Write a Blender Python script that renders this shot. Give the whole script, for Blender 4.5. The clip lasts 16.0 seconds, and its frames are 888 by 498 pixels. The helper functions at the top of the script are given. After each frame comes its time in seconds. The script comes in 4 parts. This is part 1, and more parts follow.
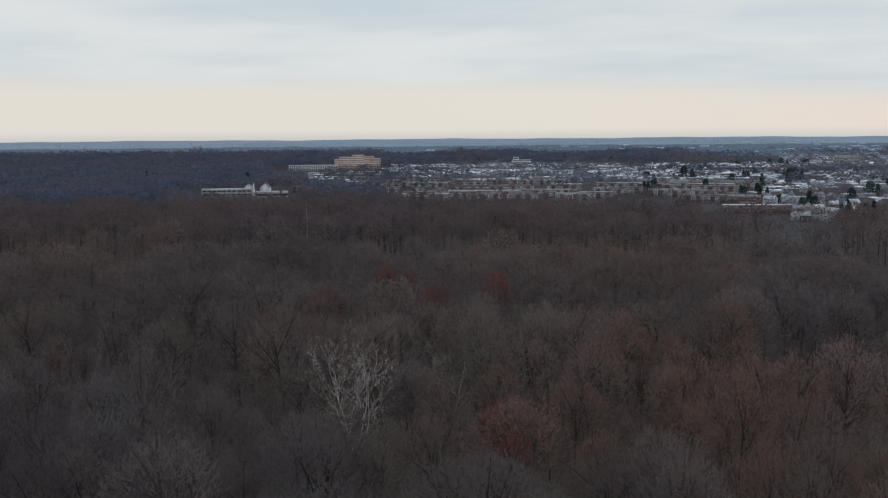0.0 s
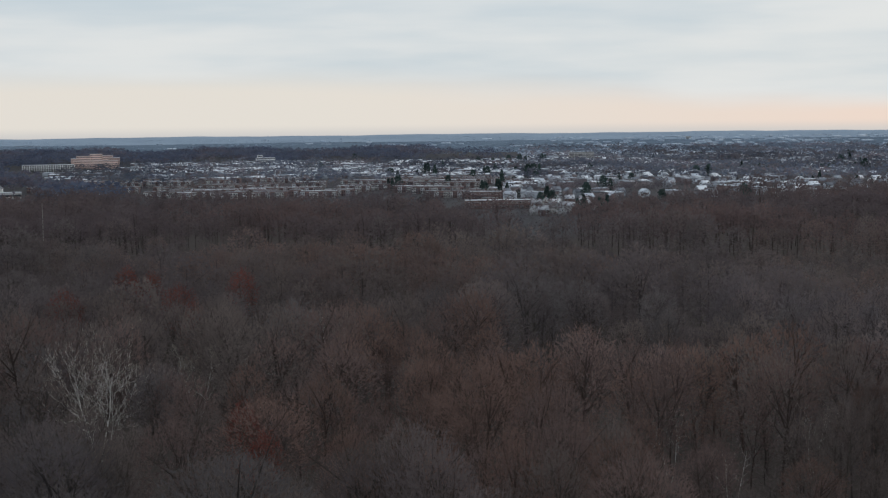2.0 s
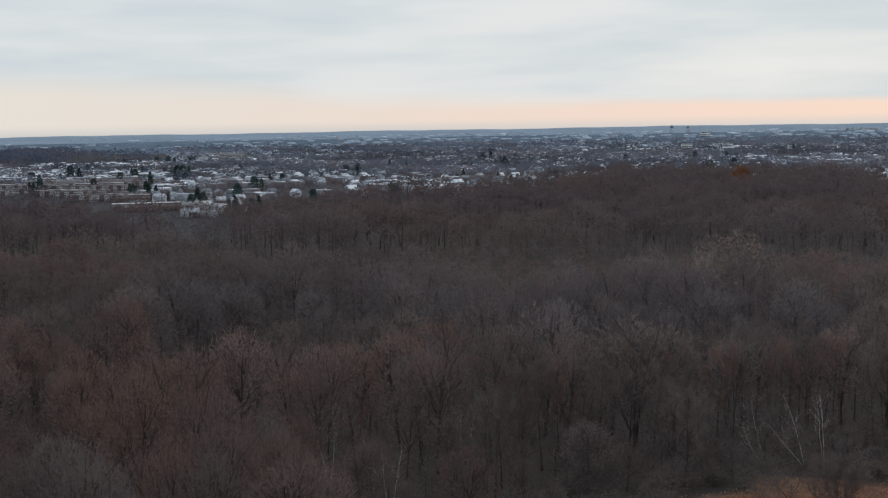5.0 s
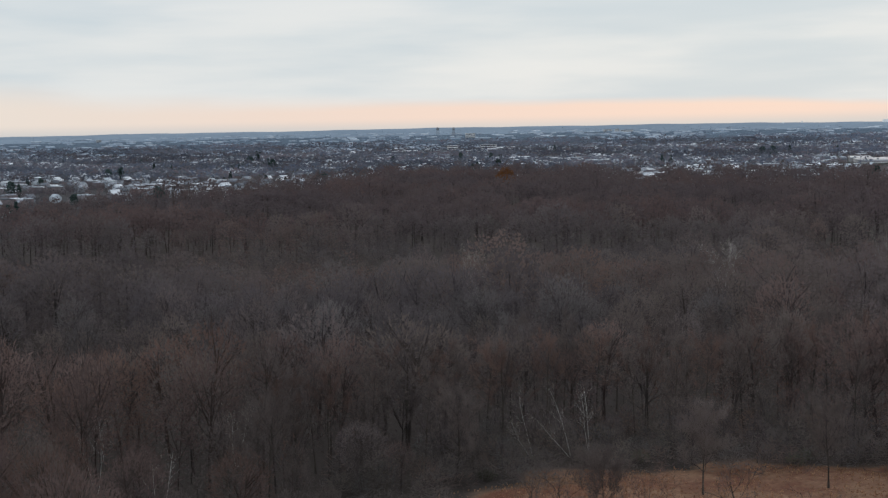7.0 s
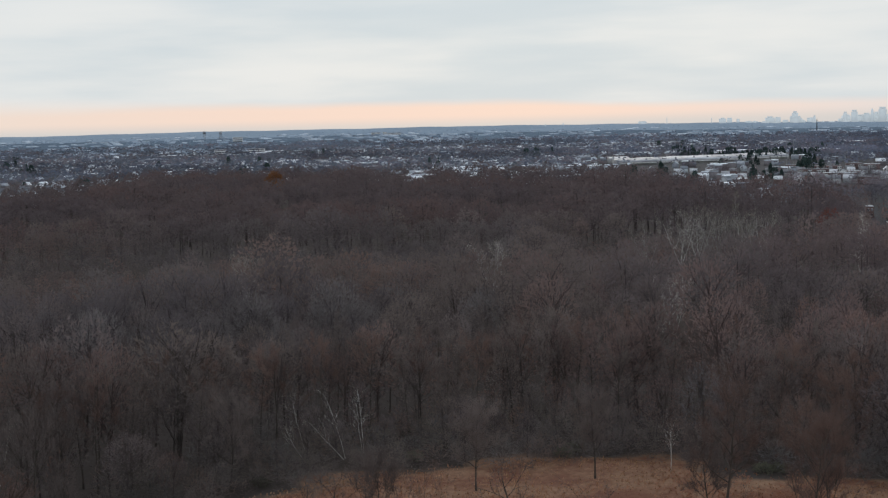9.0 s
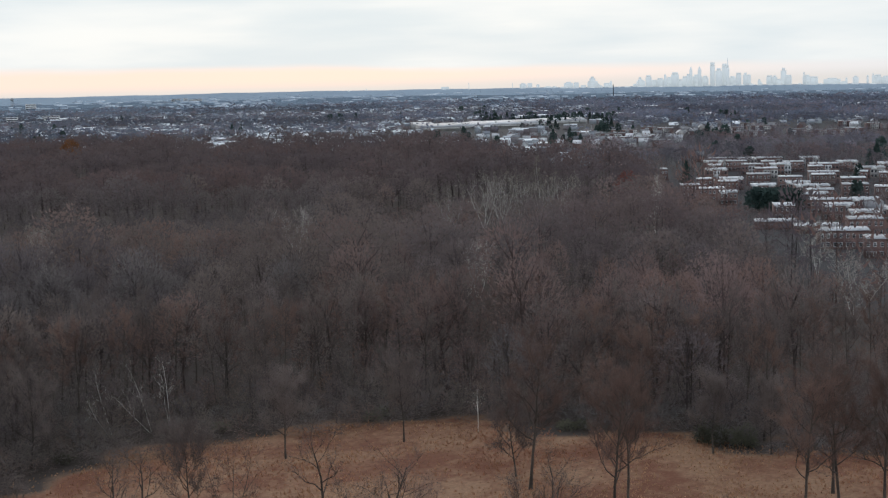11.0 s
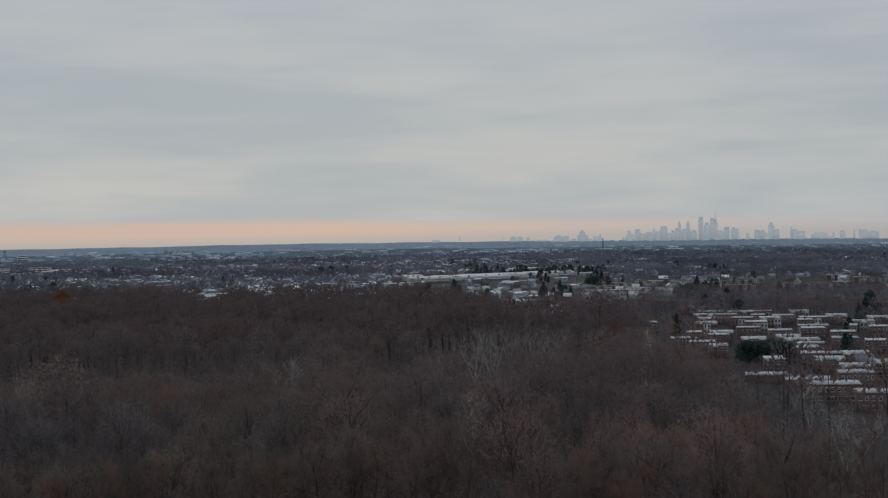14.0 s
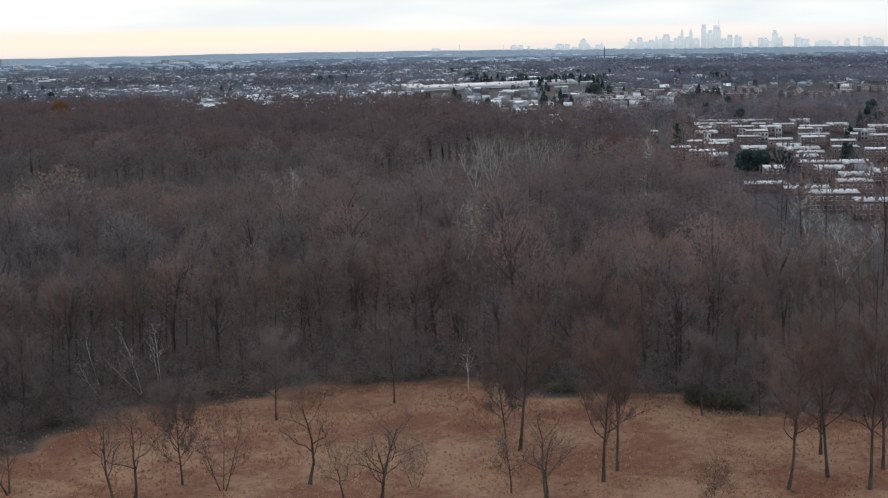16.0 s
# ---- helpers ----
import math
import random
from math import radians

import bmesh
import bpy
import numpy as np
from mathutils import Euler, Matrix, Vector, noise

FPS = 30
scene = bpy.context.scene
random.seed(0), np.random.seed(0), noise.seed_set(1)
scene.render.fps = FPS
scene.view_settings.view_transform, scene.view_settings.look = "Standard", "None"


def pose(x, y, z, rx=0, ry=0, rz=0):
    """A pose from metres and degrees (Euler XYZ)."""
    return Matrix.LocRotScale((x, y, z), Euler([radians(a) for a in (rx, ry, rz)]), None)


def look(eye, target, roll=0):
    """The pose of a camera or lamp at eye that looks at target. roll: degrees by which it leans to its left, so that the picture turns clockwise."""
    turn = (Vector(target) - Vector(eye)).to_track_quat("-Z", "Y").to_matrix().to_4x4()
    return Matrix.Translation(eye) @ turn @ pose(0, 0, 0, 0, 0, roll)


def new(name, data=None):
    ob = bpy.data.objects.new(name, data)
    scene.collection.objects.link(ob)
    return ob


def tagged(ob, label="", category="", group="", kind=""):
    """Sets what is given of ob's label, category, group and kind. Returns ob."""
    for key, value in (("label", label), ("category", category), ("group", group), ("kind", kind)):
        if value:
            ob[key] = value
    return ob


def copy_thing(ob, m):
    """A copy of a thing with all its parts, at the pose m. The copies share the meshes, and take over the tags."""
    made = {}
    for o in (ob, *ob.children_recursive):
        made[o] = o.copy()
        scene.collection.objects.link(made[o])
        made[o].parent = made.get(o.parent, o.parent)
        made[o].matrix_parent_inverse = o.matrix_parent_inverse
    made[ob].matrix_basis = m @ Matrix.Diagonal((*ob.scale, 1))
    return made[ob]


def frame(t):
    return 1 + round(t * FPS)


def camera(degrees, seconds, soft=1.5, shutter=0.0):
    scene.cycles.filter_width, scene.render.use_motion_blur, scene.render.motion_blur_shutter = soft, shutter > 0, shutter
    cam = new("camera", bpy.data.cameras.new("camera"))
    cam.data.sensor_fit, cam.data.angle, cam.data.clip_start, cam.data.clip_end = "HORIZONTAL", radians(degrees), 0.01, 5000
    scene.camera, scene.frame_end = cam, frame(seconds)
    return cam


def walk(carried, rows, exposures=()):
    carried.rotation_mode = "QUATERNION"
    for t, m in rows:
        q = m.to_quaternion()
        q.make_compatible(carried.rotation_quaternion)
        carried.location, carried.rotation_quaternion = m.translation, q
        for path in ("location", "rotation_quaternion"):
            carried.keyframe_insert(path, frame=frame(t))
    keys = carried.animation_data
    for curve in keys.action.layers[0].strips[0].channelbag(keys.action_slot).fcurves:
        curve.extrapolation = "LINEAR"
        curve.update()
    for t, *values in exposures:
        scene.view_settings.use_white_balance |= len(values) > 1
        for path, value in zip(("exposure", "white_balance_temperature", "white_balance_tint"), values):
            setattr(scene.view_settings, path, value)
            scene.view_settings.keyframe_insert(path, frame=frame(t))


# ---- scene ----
HIGH = 75.0  # the camera's height over the meadow
cam = camera(36.15, 16.0, 1.25)


def view(az, pitch, lean):
    """The camera's pose by compass heading, pitch and lean to the right."""
    return pose(0, 0, HIGH, 90 + pitch, 0, -az) @ pose(0, 0, 0, 0, 0, -lean)


walk(cam, [(t, view(a, p, r)) for t, a, p, r in (
    (0.0, 0.0, -4.775, 0.427), (0.5, 3.23, -4.851, 0.451), (1.0, 5.946, -4.907, 0.516), (1.5, 8.279, -4.94, 0.588),
    (2.0, 10.698, -4.976, 0.649), (2.5, 13.128, -5.002, 0.707), (3.0, 15.551, -5.029, 0.769), (3.5, 17.989, -5.073, 0.825),
    (4.0, 20.42, -5.11, 0.885), (5.2, 26.26, -5.16, 1.0), (6.5, 32.581, -5.213, 1.105), (7.0, 35.002, -5.233, 1.162),
    (7.5, 37.429, -5.252, 1.209), (8.0, 39.856, -5.273, 1.286), (8.5, 42.268, -5.29, 1.359), (9.0, 44.676, -5.309, 1.419),
    (9.5, 47.036, -5.316, 1.455), (10.0, 49.393, -5.318, 1.476), (10.2, 50.326, -5.326, 1.485), (10.8, 52.43, -6.2, 1.485),
    (11.4, 53.16, -8.1, 1.475), (11.9, 53.2, -7.75, 1.465), (12.3, 53.213, -6.492, 1.451), (12.5, 53.238, -5.624, 1.43),
    (13.0, 53.322, -2.724, 1.401), (13.5, 53.399, -0.225, 1.367), (14.0, 53.404, -0.54, 1.335), (14.5, 53.353, -2.343, 1.347),
    (15.0, 53.308, -4.392, 1.358), (15.5, 53.266, -6.46, 1.384), (16.0, 53.214, -8.545, 1.428))],
    [(0.0, 0.0), (7.0, 0.05), (10.2, 0.1), (11.5, 0.4), (12.3, 0.4), (12.5, 0.33), (13.0, -0.02), (13.5, -0.45), (14.0, -0.6), (14.5, -0.62), (15.0, -0.3), (15.5, -0.05), (16.0, 0.42)])

# ---- sky and light ----
SUN_AZ, SUN_EL = 48.0, 14.0
world = bpy.data.worlds.new("sky")
scene.world = world
world.use_nodes = True


class Nodes:
    """Short hand for building node trees."""

    def __init__(self, tree):
        self.tree = tree
        tree.nodes.clear()

    def add(self, kind, ins=(), **props):
        n = self.tree.nodes.new(kind)
        for k, v in props.items():
            if k == "operation":
                n.operation = v
            elif k == "blend_type":
                n.blend_type = v
            elif k == "data_type":
                n.data_type = v
            elif k == "attribute_name":
                n.attribute_name = v
        for k, v in dict(ins).items():
            self.put(n, k, v)
        return n

    def put(self, n, k, v):
        if isinstance(v, bpy.types.NodeSocket):
            self.tree.links.new(v, n.inputs[k])
        else:
            n.inputs[k].default_value = v

    def math(self, op, a, b=0.0, clamp=False):
        n = self.add("ShaderNodeMath", {0: a, 1: b}, operation=op)
        n.use_clamp = clamp
        return n.outputs[0]

    def mix(self, f, a, b, blend="MIX"):
        n = self.add("ShaderNodeMix", data_type="RGBA", blend_type=blend)
        n.clamp_factor = True
        for k, v in ((0, f), (6, a), (7, b)):
            self.put(n, k, v)
        return n.outputs[2]

    def step(self, v, lo, hi):
        n = self.add("ShaderNodeMapRange", {0: v, 1: lo, 2: hi, 3: 0.0, 4: 1.0})
        n.interpolation_type = "SMOOTHSTEP"
        return n.outputs[0]

    def noise(self, vec, scale, detail=3.0, rough=0.5):
        return self.add("ShaderNodeTexNoise", {"Vector": vec, "Scale": scale, "Detail": detail, "Roughness": rough}).outputs[0]


w = Nodes(world.node_tree)
co = w.add("ShaderNodeTexCoord").outputs["Generated"]
xyz = w.add("ShaderNodeSeparateXYZ", {0: co})
up = xyz.outputs[2]
# a heading from 0 (straight ahead) to 1 (the city's side)
east = w.math("ARCTAN2", xyz.outputs[0], xyz.outputs[1])
side = w.step(east, 0.05, 0.75)
flat = w.add("ShaderNodeVectorMath", {0: co, 1: (2.2, 2.2, 12.5)}, operation="MULTIPLY").outputs[0]
streak = w.noise(flat, 1.7, 3.0, 0.5)
fine = w.noise(w.add("ShaderNodeVectorMath", {0: co, 1: (3.6, 3.6, 30.0)}, operation="MULTIPLY").outputs[0], 2.2, 4.0, 0.55)
veil = w.math("ADD", w.math("MULTIPLY", streak, 0.72), w.math("MULTIPLY", fine, 0.28))
deck = w.mix(w.step(veil, 0.34, 0.66), (0.575, 0.645, 0.68, 1), (0.76, 0.77, 0.755, 1))
# the deck greys towards the zenith
deck = w.mix(w.step(up, 0.05, 0.30), deck, (0.62, 0.685, 0.76, 1))
glow = w.mix(side, (0.79, 0.737, 0.66, 1), (0.86, 0.665, 0.565, 1))
glow = w.mix(w.step(east, 0.85, 1.25), glow, (0.70, 0.69, 0.69, 1))
edge_el = w.add("ShaderNodeMapRange", {0: w.step(east, -0.1, 0.7), 1: 0.0, 2: 1.0, 3: 0.040, 4: 0.0148}).outputs[0]
edge_el = w.math("SUBTRACT", edge_el, w.math("MULTIPLY", w.step(east, 0.6, 1.1), 0.006))
wob = w.math("ADD", up, w.math("MULTIPLY", w.math("SUBTRACT", fine, 0.5), 0.007))
soft_el = w.add("ShaderNodeMapRange", {0: w.step(east, 0.2, 0.75), 1: 0.0, 2: 1.0, 3: 0.013, 4: 0.0036}).outputs[0]
wave = w.math("MULTIPLY", w.math("SUBTRACT", streak, 0.5), w.math("MULTIPLY", soft_el, 2.4))
under = w.math("SUBTRACT", 1.0, w.step(w.math("DIVIDE", w.math("ADD", w.math("SUBTRACT", wob, edge_el), wave), soft_el), -1.0, 1.0), True)
clouds = w.mix(under, deck, glow)
clouds = w.mix(w.math("SUBTRACT", 1.0, w.step(up, -0.004, 0.006), True), clouds, (0.62, 0.60, 0.58, 1))
clouds = w.mix(1.0, clouds, (0.985, 1.0, 1.022, 1), "MULTIPLY")
sky = w.add("ShaderNodeTexSky")
sky.sky_type, sky.sun_disc = "NISHITA", False
sky.sun_elevation, sky.sun_rotation = radians(SUN_EL), radians(SUN_AZ)
dome = w.add("ShaderNodeBackground", {"Color": sky.outputs[0], "Strength": 0.05})
cover = w.add("ShaderNodeBackground", {"Color": clouds, "Strength": 1.0})
both = w.add("ShaderNodeMixShader", {0: 0.97, 1: dome.outputs[0], 2: cover.outputs[0]})
w.add("ShaderNodeOutputWorld", {0: both.outputs[0]})

sun = new("sun", bpy.data.lights.new("sun", "SUN"))
sun.data.energy, sun.data.angle, sun.data.color = 0.5, radians(25), (1.0, 0.9, 0.8)
sun.matrix_world = look((2000 * math.sin(radians(SUN_AZ)), 2000 * math.cos(radians(SUN_AZ)), 600), (0, 0, 0))


# ---- materials ----
def shaded(name, rough=0.85, metal=0.0):
    m = bpy.data.materials.new(name)
    m.use_nodes = True
    n = Nodes(m.node_tree)
    b = n.add("ShaderNodeBsdfPrincipled", {"Roughness": rough, "Metallic": metal})
    n.add("ShaderNodeOutputMaterial", {0: b.outputs[0]})
    return m, n, b


def surface(name, dark, light, scale=1.0, rough=0.85, bump=0.0, spread=0.25, metal=0.0, twigs=False):
    """Two colours mixed by noise at two scales, with a tone of its own for each object."""
    m, n, b = shaded(name, rough, metal)
    g = n.add("ShaderNodeNewGeometry").outputs["Position"]
    big, small = n.noise(g, scale * 0.12, 3.0), n.noise(g, scale, 5.0, 0.65)
    f = n.math("ADD", n.math("MULTIPLY", big, 0.5), n.math("MULTIPLY", small, 0.5))
    c = n.mix(n.step(f, 0.36, 0.64), (*dark, 1), (*light, 1))
    rnd = n.add("ShaderNodeObjectInfo").outputs["Random"]
    v = n.add("ShaderNodeMapRange", {0: rnd, 1: 0.0, 2: 1.0, 3: 1 - spread, 4: 1 + spread}).outputs[0]
    hsv = n.add("ShaderNodeHueSaturation", {"Value": v, "Color": c}).outputs[0]
    n.put(b, "Base Color", hsv)
    if twigs:
        n.put(b, "Specular IOR Level", 0.05)
        rounded(m, n, b, hsv)
    if bump:
        n.put(b, "Normal", n.add("ShaderNodeBump", {"Strength": bump, "Height": small}).outputs[0])
    return m


def rounded(m, n, b, colour):
    """Thin round wood scatters light to both sides of its flat strips."""
    back = n.add("ShaderNodeBsdfTranslucent", {"Color": colour})
    out = [k for k in m.node_tree.nodes if k.type == "OUTPUT_MATERIAL"][0]
    n.put(out, 0, n.add("ShaderNodeMixShader", {0: 0.5, 1: b.outputs[0], 2: back.outputs[0]}).outputs[0])


def tinted(name, rough=0.9, scale=0.8, lo=0.75, hi=1.25, gloss=0.3, twigs=False):
    """Colour from the mesh's own tint, worn by noise."""
    m, n, b = shaded(name, rough)
    a = n.add("ShaderNodeAttribute", attribute_name="tint").outputs["Color"]
    g = n.add("ShaderNodeNewGeometry").outputs["Position"]
    v = n.add("ShaderNodeMapRange", {0: n.noise(g, scale, 4.0, 0.6), 1: 0.3, 2: 0.7, 3: lo, 4: hi}).outputs[0]
    c = n.add("ShaderNodeHueSaturation", {"Value": v, "Color": a}).outputs[0]
    n.put(b, "Base Color", c)
    n.put(b, "Specular IOR Level", gloss)
    if twigs:
        rounded(m, n, b, c)
    return m


def soil(name):
    """Ground: the mesh's own tint, with rust-coloured and straw patches where it is meadow."""
    m, n, b = shaded(name, 0.95)
    a = n.add("ShaderNodeAttribute", attribute_name="tint").outputs["Color"]
    g = n.add("ShaderNodeNewGeometry").outputs["Position"]
    flatpos = n.add("ShaderNodeVectorMath", {0: g, 1: (1.0, 1.0, 0.0)}, operation="MULTIPLY").outputs[0]
    dry = n.step(n.add("ShaderNodeSeparateColor", {0: a}).outputs[0], 0.14, 0.30)
    patch = n.step(n.math("ADD", n.math("MULTIPLY", n.noise(flatpos, 0.045, 4.0, 0.6), 0.65), n.math("MULTIPLY", n.noise(flatpos, 0.4, 4.0, 0.65), 0.35)), 0.40, 0.60)
    straw = n.mix(patch, (0.305, 0.18, 0.112, 1), (0.185, 0.082, 0.052, 1))
    c = n.mix(dry, a, straw)
    v = n.add("ShaderNodeMapRange", {0: n.noise(flatpos, 1.1, 5.0, 0.7), 1: 0.3, 2: 0.7, 3: 0.72, 4: 1.2}).outputs[0]
    n.put(b, "Base Color", n.add("ShaderNodeHueSaturation", {"Value": v, "Color": c}).outputs[0])
    n.put(b, "Specular IOR Level", 0.1)
    return m


SOIL = soil("ground")
WOOD = tinted("bare_twigs", 0.95, 0.5, 0.92, 1.08, 0.05, True)
GRASS = tinted("dry_grass", 0.95, 0.35, 0.75, 1.25, 0.1, True)
HOUSES = tinted("hazed_house_paint", 0.8, 0.2, 0.85, 1.1)
BARK = surface("bark", (0.04, 0.032, 0.027), (0.095, 0.074, 0.06), 3.0, 0.95, 0.4)
PALE_BARK = surface("pale_bark", (0.47, 0.44, 0.40), (0.76, 0.73, 0.67), 1.5, 0.8, 0.2)
TWIG = surface("twig", (0.12, 0.098, 0.092), (0.20, 0.165, 0.152), 0.6, 0.95, twigs=True)
RED_TWIG = surface("rust_twig", (0.15, 0.102, 0.088), (0.225, 0.152, 0.128), 0.6, 0.95, twigs=True)
PALE_TWIG = surface("pale_twig", (0.34, 0.305, 0.275), (0.55, 0.505, 0.46), 0.6, 0.95, twigs=True)
GREY_BARK = surface("grey_bark", (0.32, 0.30, 0.275), (0.50, 0.475, 0.44), 1.5, 0.85, 0.2)
GREY_TWIG = surface("grey_twig", (0.23, 0.20, 0.175), (0.32, 0.285, 0.25), 0.6, 0.95, twigs=True)
RED_LEAF = surface("red_leaf", (0.15, 0.058, 0.05), (0.225, 0.082, 0.066), 0.7, 0.8, twigs=True)
ORANGE_LEAF = surface("orange_leaf", (0.19, 0.085, 0.035), (0.31, 0.14, 0.055), 0.7, 0.8, twigs=True)
OLIVE_LEAF = surface("olive_leaf", (0.10, 0.10, 0.075), (0.17, 0.165, 0.12), 0.7, 0.85, twigs=True)
NEEDLES = surface("needles", (0.034, 0.056, 0.054), (0.07, 0.105, 0.095), 0.7, 0.9, twigs=True)
BRICK = surface("red_brick", (0.13, 0.082, 0.075), (0.20, 0.128, 0.115), 1.2, 0.9, 0.2)
BUFF = surface("pink_brick", (0.52, 0.37, 0.32), (0.66, 0.48, 0.42), 0.4, 0.9)
WHITE_ROOF = surface("white_roof_coating", (0.26, 0.27, 0.29), (0.60, 0.61, 0.63), 0.5, 0.6, 0.0, 0.3)
SOOT = surface("sooty_brick", (0.03, 0.032, 0.04), (0.06, 0.06, 0.07), 0.5, 0.9)
GREY_ROOF = surface("grey_shingles", (0.14, 0.14, 0.15), (0.30, 0.30, 0.31), 0.8, 0.9)
WHITE_PAINT = surface("white_paint", (0.62, 0.62, 0.62), (0.82, 0.82, 0.81), 1.0, 0.6, 0.0, 0.1)
PALE_SIDING = surface("pale_siding", (0.36, 0.37, 0.38), (0.54, 0.545, 0.55), 1.0, 0.7)
CONCRETE = surface("concrete", (0.32, 0.31, 0.30), (0.48, 0.47, 0.45), 0.6, 0.9)
STEEL = surface("weathered_steel", (0.20, 0.21, 0.22), (0.33, 0.34, 0.35), 1.0, 0.6)
ASPHALT = surface("asphalt", (0.04, 0.04, 0.042), (0.075, 0.075, 0.078), 0.6, 0.9)
GLASS = surface("window_glass", (0.02, 0.024, 0.03), (0.05, 0.058, 0.07), 0.6, 0.12)


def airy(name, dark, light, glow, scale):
    """A far backdrop: the air's haze painted as pale colour plus a faint emission."""
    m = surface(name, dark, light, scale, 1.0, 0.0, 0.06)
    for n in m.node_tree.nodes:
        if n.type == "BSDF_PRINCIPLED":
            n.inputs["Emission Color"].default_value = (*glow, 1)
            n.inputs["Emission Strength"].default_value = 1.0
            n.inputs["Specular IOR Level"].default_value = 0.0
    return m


# the emission stands in for haze on towers and hills; none are lamps
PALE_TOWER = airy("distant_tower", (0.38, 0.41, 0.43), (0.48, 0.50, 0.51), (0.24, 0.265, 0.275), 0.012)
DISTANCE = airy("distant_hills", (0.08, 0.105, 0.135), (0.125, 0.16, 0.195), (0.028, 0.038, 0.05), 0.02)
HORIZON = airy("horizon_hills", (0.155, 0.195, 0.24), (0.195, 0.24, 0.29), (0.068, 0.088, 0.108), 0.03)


# ---- mesh helpers ----
def mesh_of(name, verts, tris, mat, tint=None, smooth=False):
    verts, tris = np.asarray(verts, np.float32).reshape(-1, 3), np.asarray(tris, np.int32).reshape(-1, 3)
    me = bpy.data.meshes.new(name)
    me.vertices.add(len(verts))
    me.vertices.foreach_set("co", verts.ravel())
    me.loops.add(tris.size)
    me.loops.foreach_set("vertex_index", tris.ravel())
    me.polygons.add(len(tris))
    me.polygons.foreach_set("loop_start", np.arange(0, tris.size, 3, dtype=np.int32))
    if tint is not None:
        layer = me.attributes.new("tint", "FLOAT_COLOR", "POINT")
        layer.data.foreach_set("color", np.c_[tint, np.ones(len(tint))].astype(np.float32).ravel())
    me.update(calc_edges=True)
    if smooth:
        me.polygons.foreach_set("use_smooth", np.ones(len(tris), bool))
    me.materials.append(mat)
    return me


def part(name, me, parent, label="", m=None):
    """Links a mesh as one object under a thing or a part."""
    ob = new(name, me)
    ob.parent = parent
    if m is not None:
        ob.matrix_basis = m
    return tagged(ob, label)


def thing(name, m, label, category, group=""):
    """An Empty at the base of a thing."""
    ob = new(name)
    ob.empty_display_size = 0.5
    ob.matrix_basis = m
    return tagged(ob, label, category, group)


class Shape:
    """Gathers vertices and triangles."""

    def __init__(self):
        self.v, self.f, self.n = [], [], 0

    def put(self, v, f):
        v = np.asarray(v, float).reshape(-1, 3)
        self.v.append(v)
        self.f.append(np.asarray(f, int).reshape(-1, 3) + self.n)
        self.n += len(v)

    def box(self, x0, x1, y0, y1, z0, z1):
        v = [(x, y, z) for z in (z0, z1) for y in (y0, y1) for x in (x0, x1)]
        f = [(0, 2, 3), (0, 3, 1), (4, 5, 7), (4, 7, 6), (0, 1, 5), (0, 5, 4), (2, 6, 7), (2, 7, 3), (0, 4, 6), (0, 6, 2), (1, 3, 7), (1, 7, 5)]
        self.put(v, f)

    def prism(self, outline, x0, x1):
        """An outline in y, z drawn out along x."""
        k = len(outline)
        if sum(p[0] * q[1] - q[0] * p[1] for p, q in zip(outline, outline[1:] + outline[:1])) > 0:
            outline = outline[::-1]
        v = [(x, y, z) for x in (x0, x1) for y, z in outline]
        f = [(0, i, i + 1) for i in range(1, k - 1)] + [(k, k + i + 1, k + i) for i in range(1, k - 1)]
        for i in range(k):
            j = (i + 1) % k
            f += [(i, k + i, k + j), (i, k + j, j)]
        self.put(v, f)

    def tube(self, pts, rads, sides=3):
        pts, rads = np.asarray(pts, float), np.asarray(rads, float)
        d = np.gradient(pts, axis=0)
        d /= np.linalg.norm(d, axis=1)[:, None] + 1e-9
        a = np.cross(d, (0.31, 0.87, 0.38))
        a /= np.linalg.norm(a, axis=1)[:, None] + 1e-9
        b = np.cross(d, a)
        t = np.arange(sides) * 2 * np.pi / sides
        v = pts[:, None] + rads[:, None, None] * (np.cos(t)[None, :, None] * a[:, None] + np.sin(t)[None, :, None] * b[:, None])
        f = []
        for i in range(len(pts) - 1):
            for j in range(sides):
                k = (j + 1) % sides
                p, q, r, s = i * sides + j, i * sides + k, (i + 1) * sides + k, (i + 1) * sides + j
                f += [(p, q, r), (p, r, s)]
        self.put(v, f)

    def slivers(self, p, d, width, rng):
        """Thin triangles from p along d, one for each row."""
        p, d = np.asarray(p, float), np.asarray(d, float)
        k = np.cross(d, rng.normal(size=d.shape))
        k /= np.linalg.norm(k, axis=1)[:, None] + 1e-9
        k *= (np.asarray(width) / 2).reshape(-1, 1)
        v = np.stack([p - k, p + k, p + d], 1)
        self.put(v, np.arange(len(p) * 3))

    def arrays(self):
        return np.concatenate(self.v), np.concatenate(self.f)

    def mesh(self, name, mat, smooth=False):
        v, f = self.arrays()
        return mesh_of(name, v, f, mat, None, smooth)


def place(az, r):
    return r * math.sin(radians(az)), r * math.cos(radians(az))


def swell(x, y):
    """Smooth rolls, -1 to 1, from a few crossing waves."""
    return (np.sin(x / 71 + 1.3) * np.cos(y / 93 - 0.4) + np.sin((x + y) / 127 + 2.1) + 0.6 * np.sin((x - 0.6 * y) / 49)) / 2.2


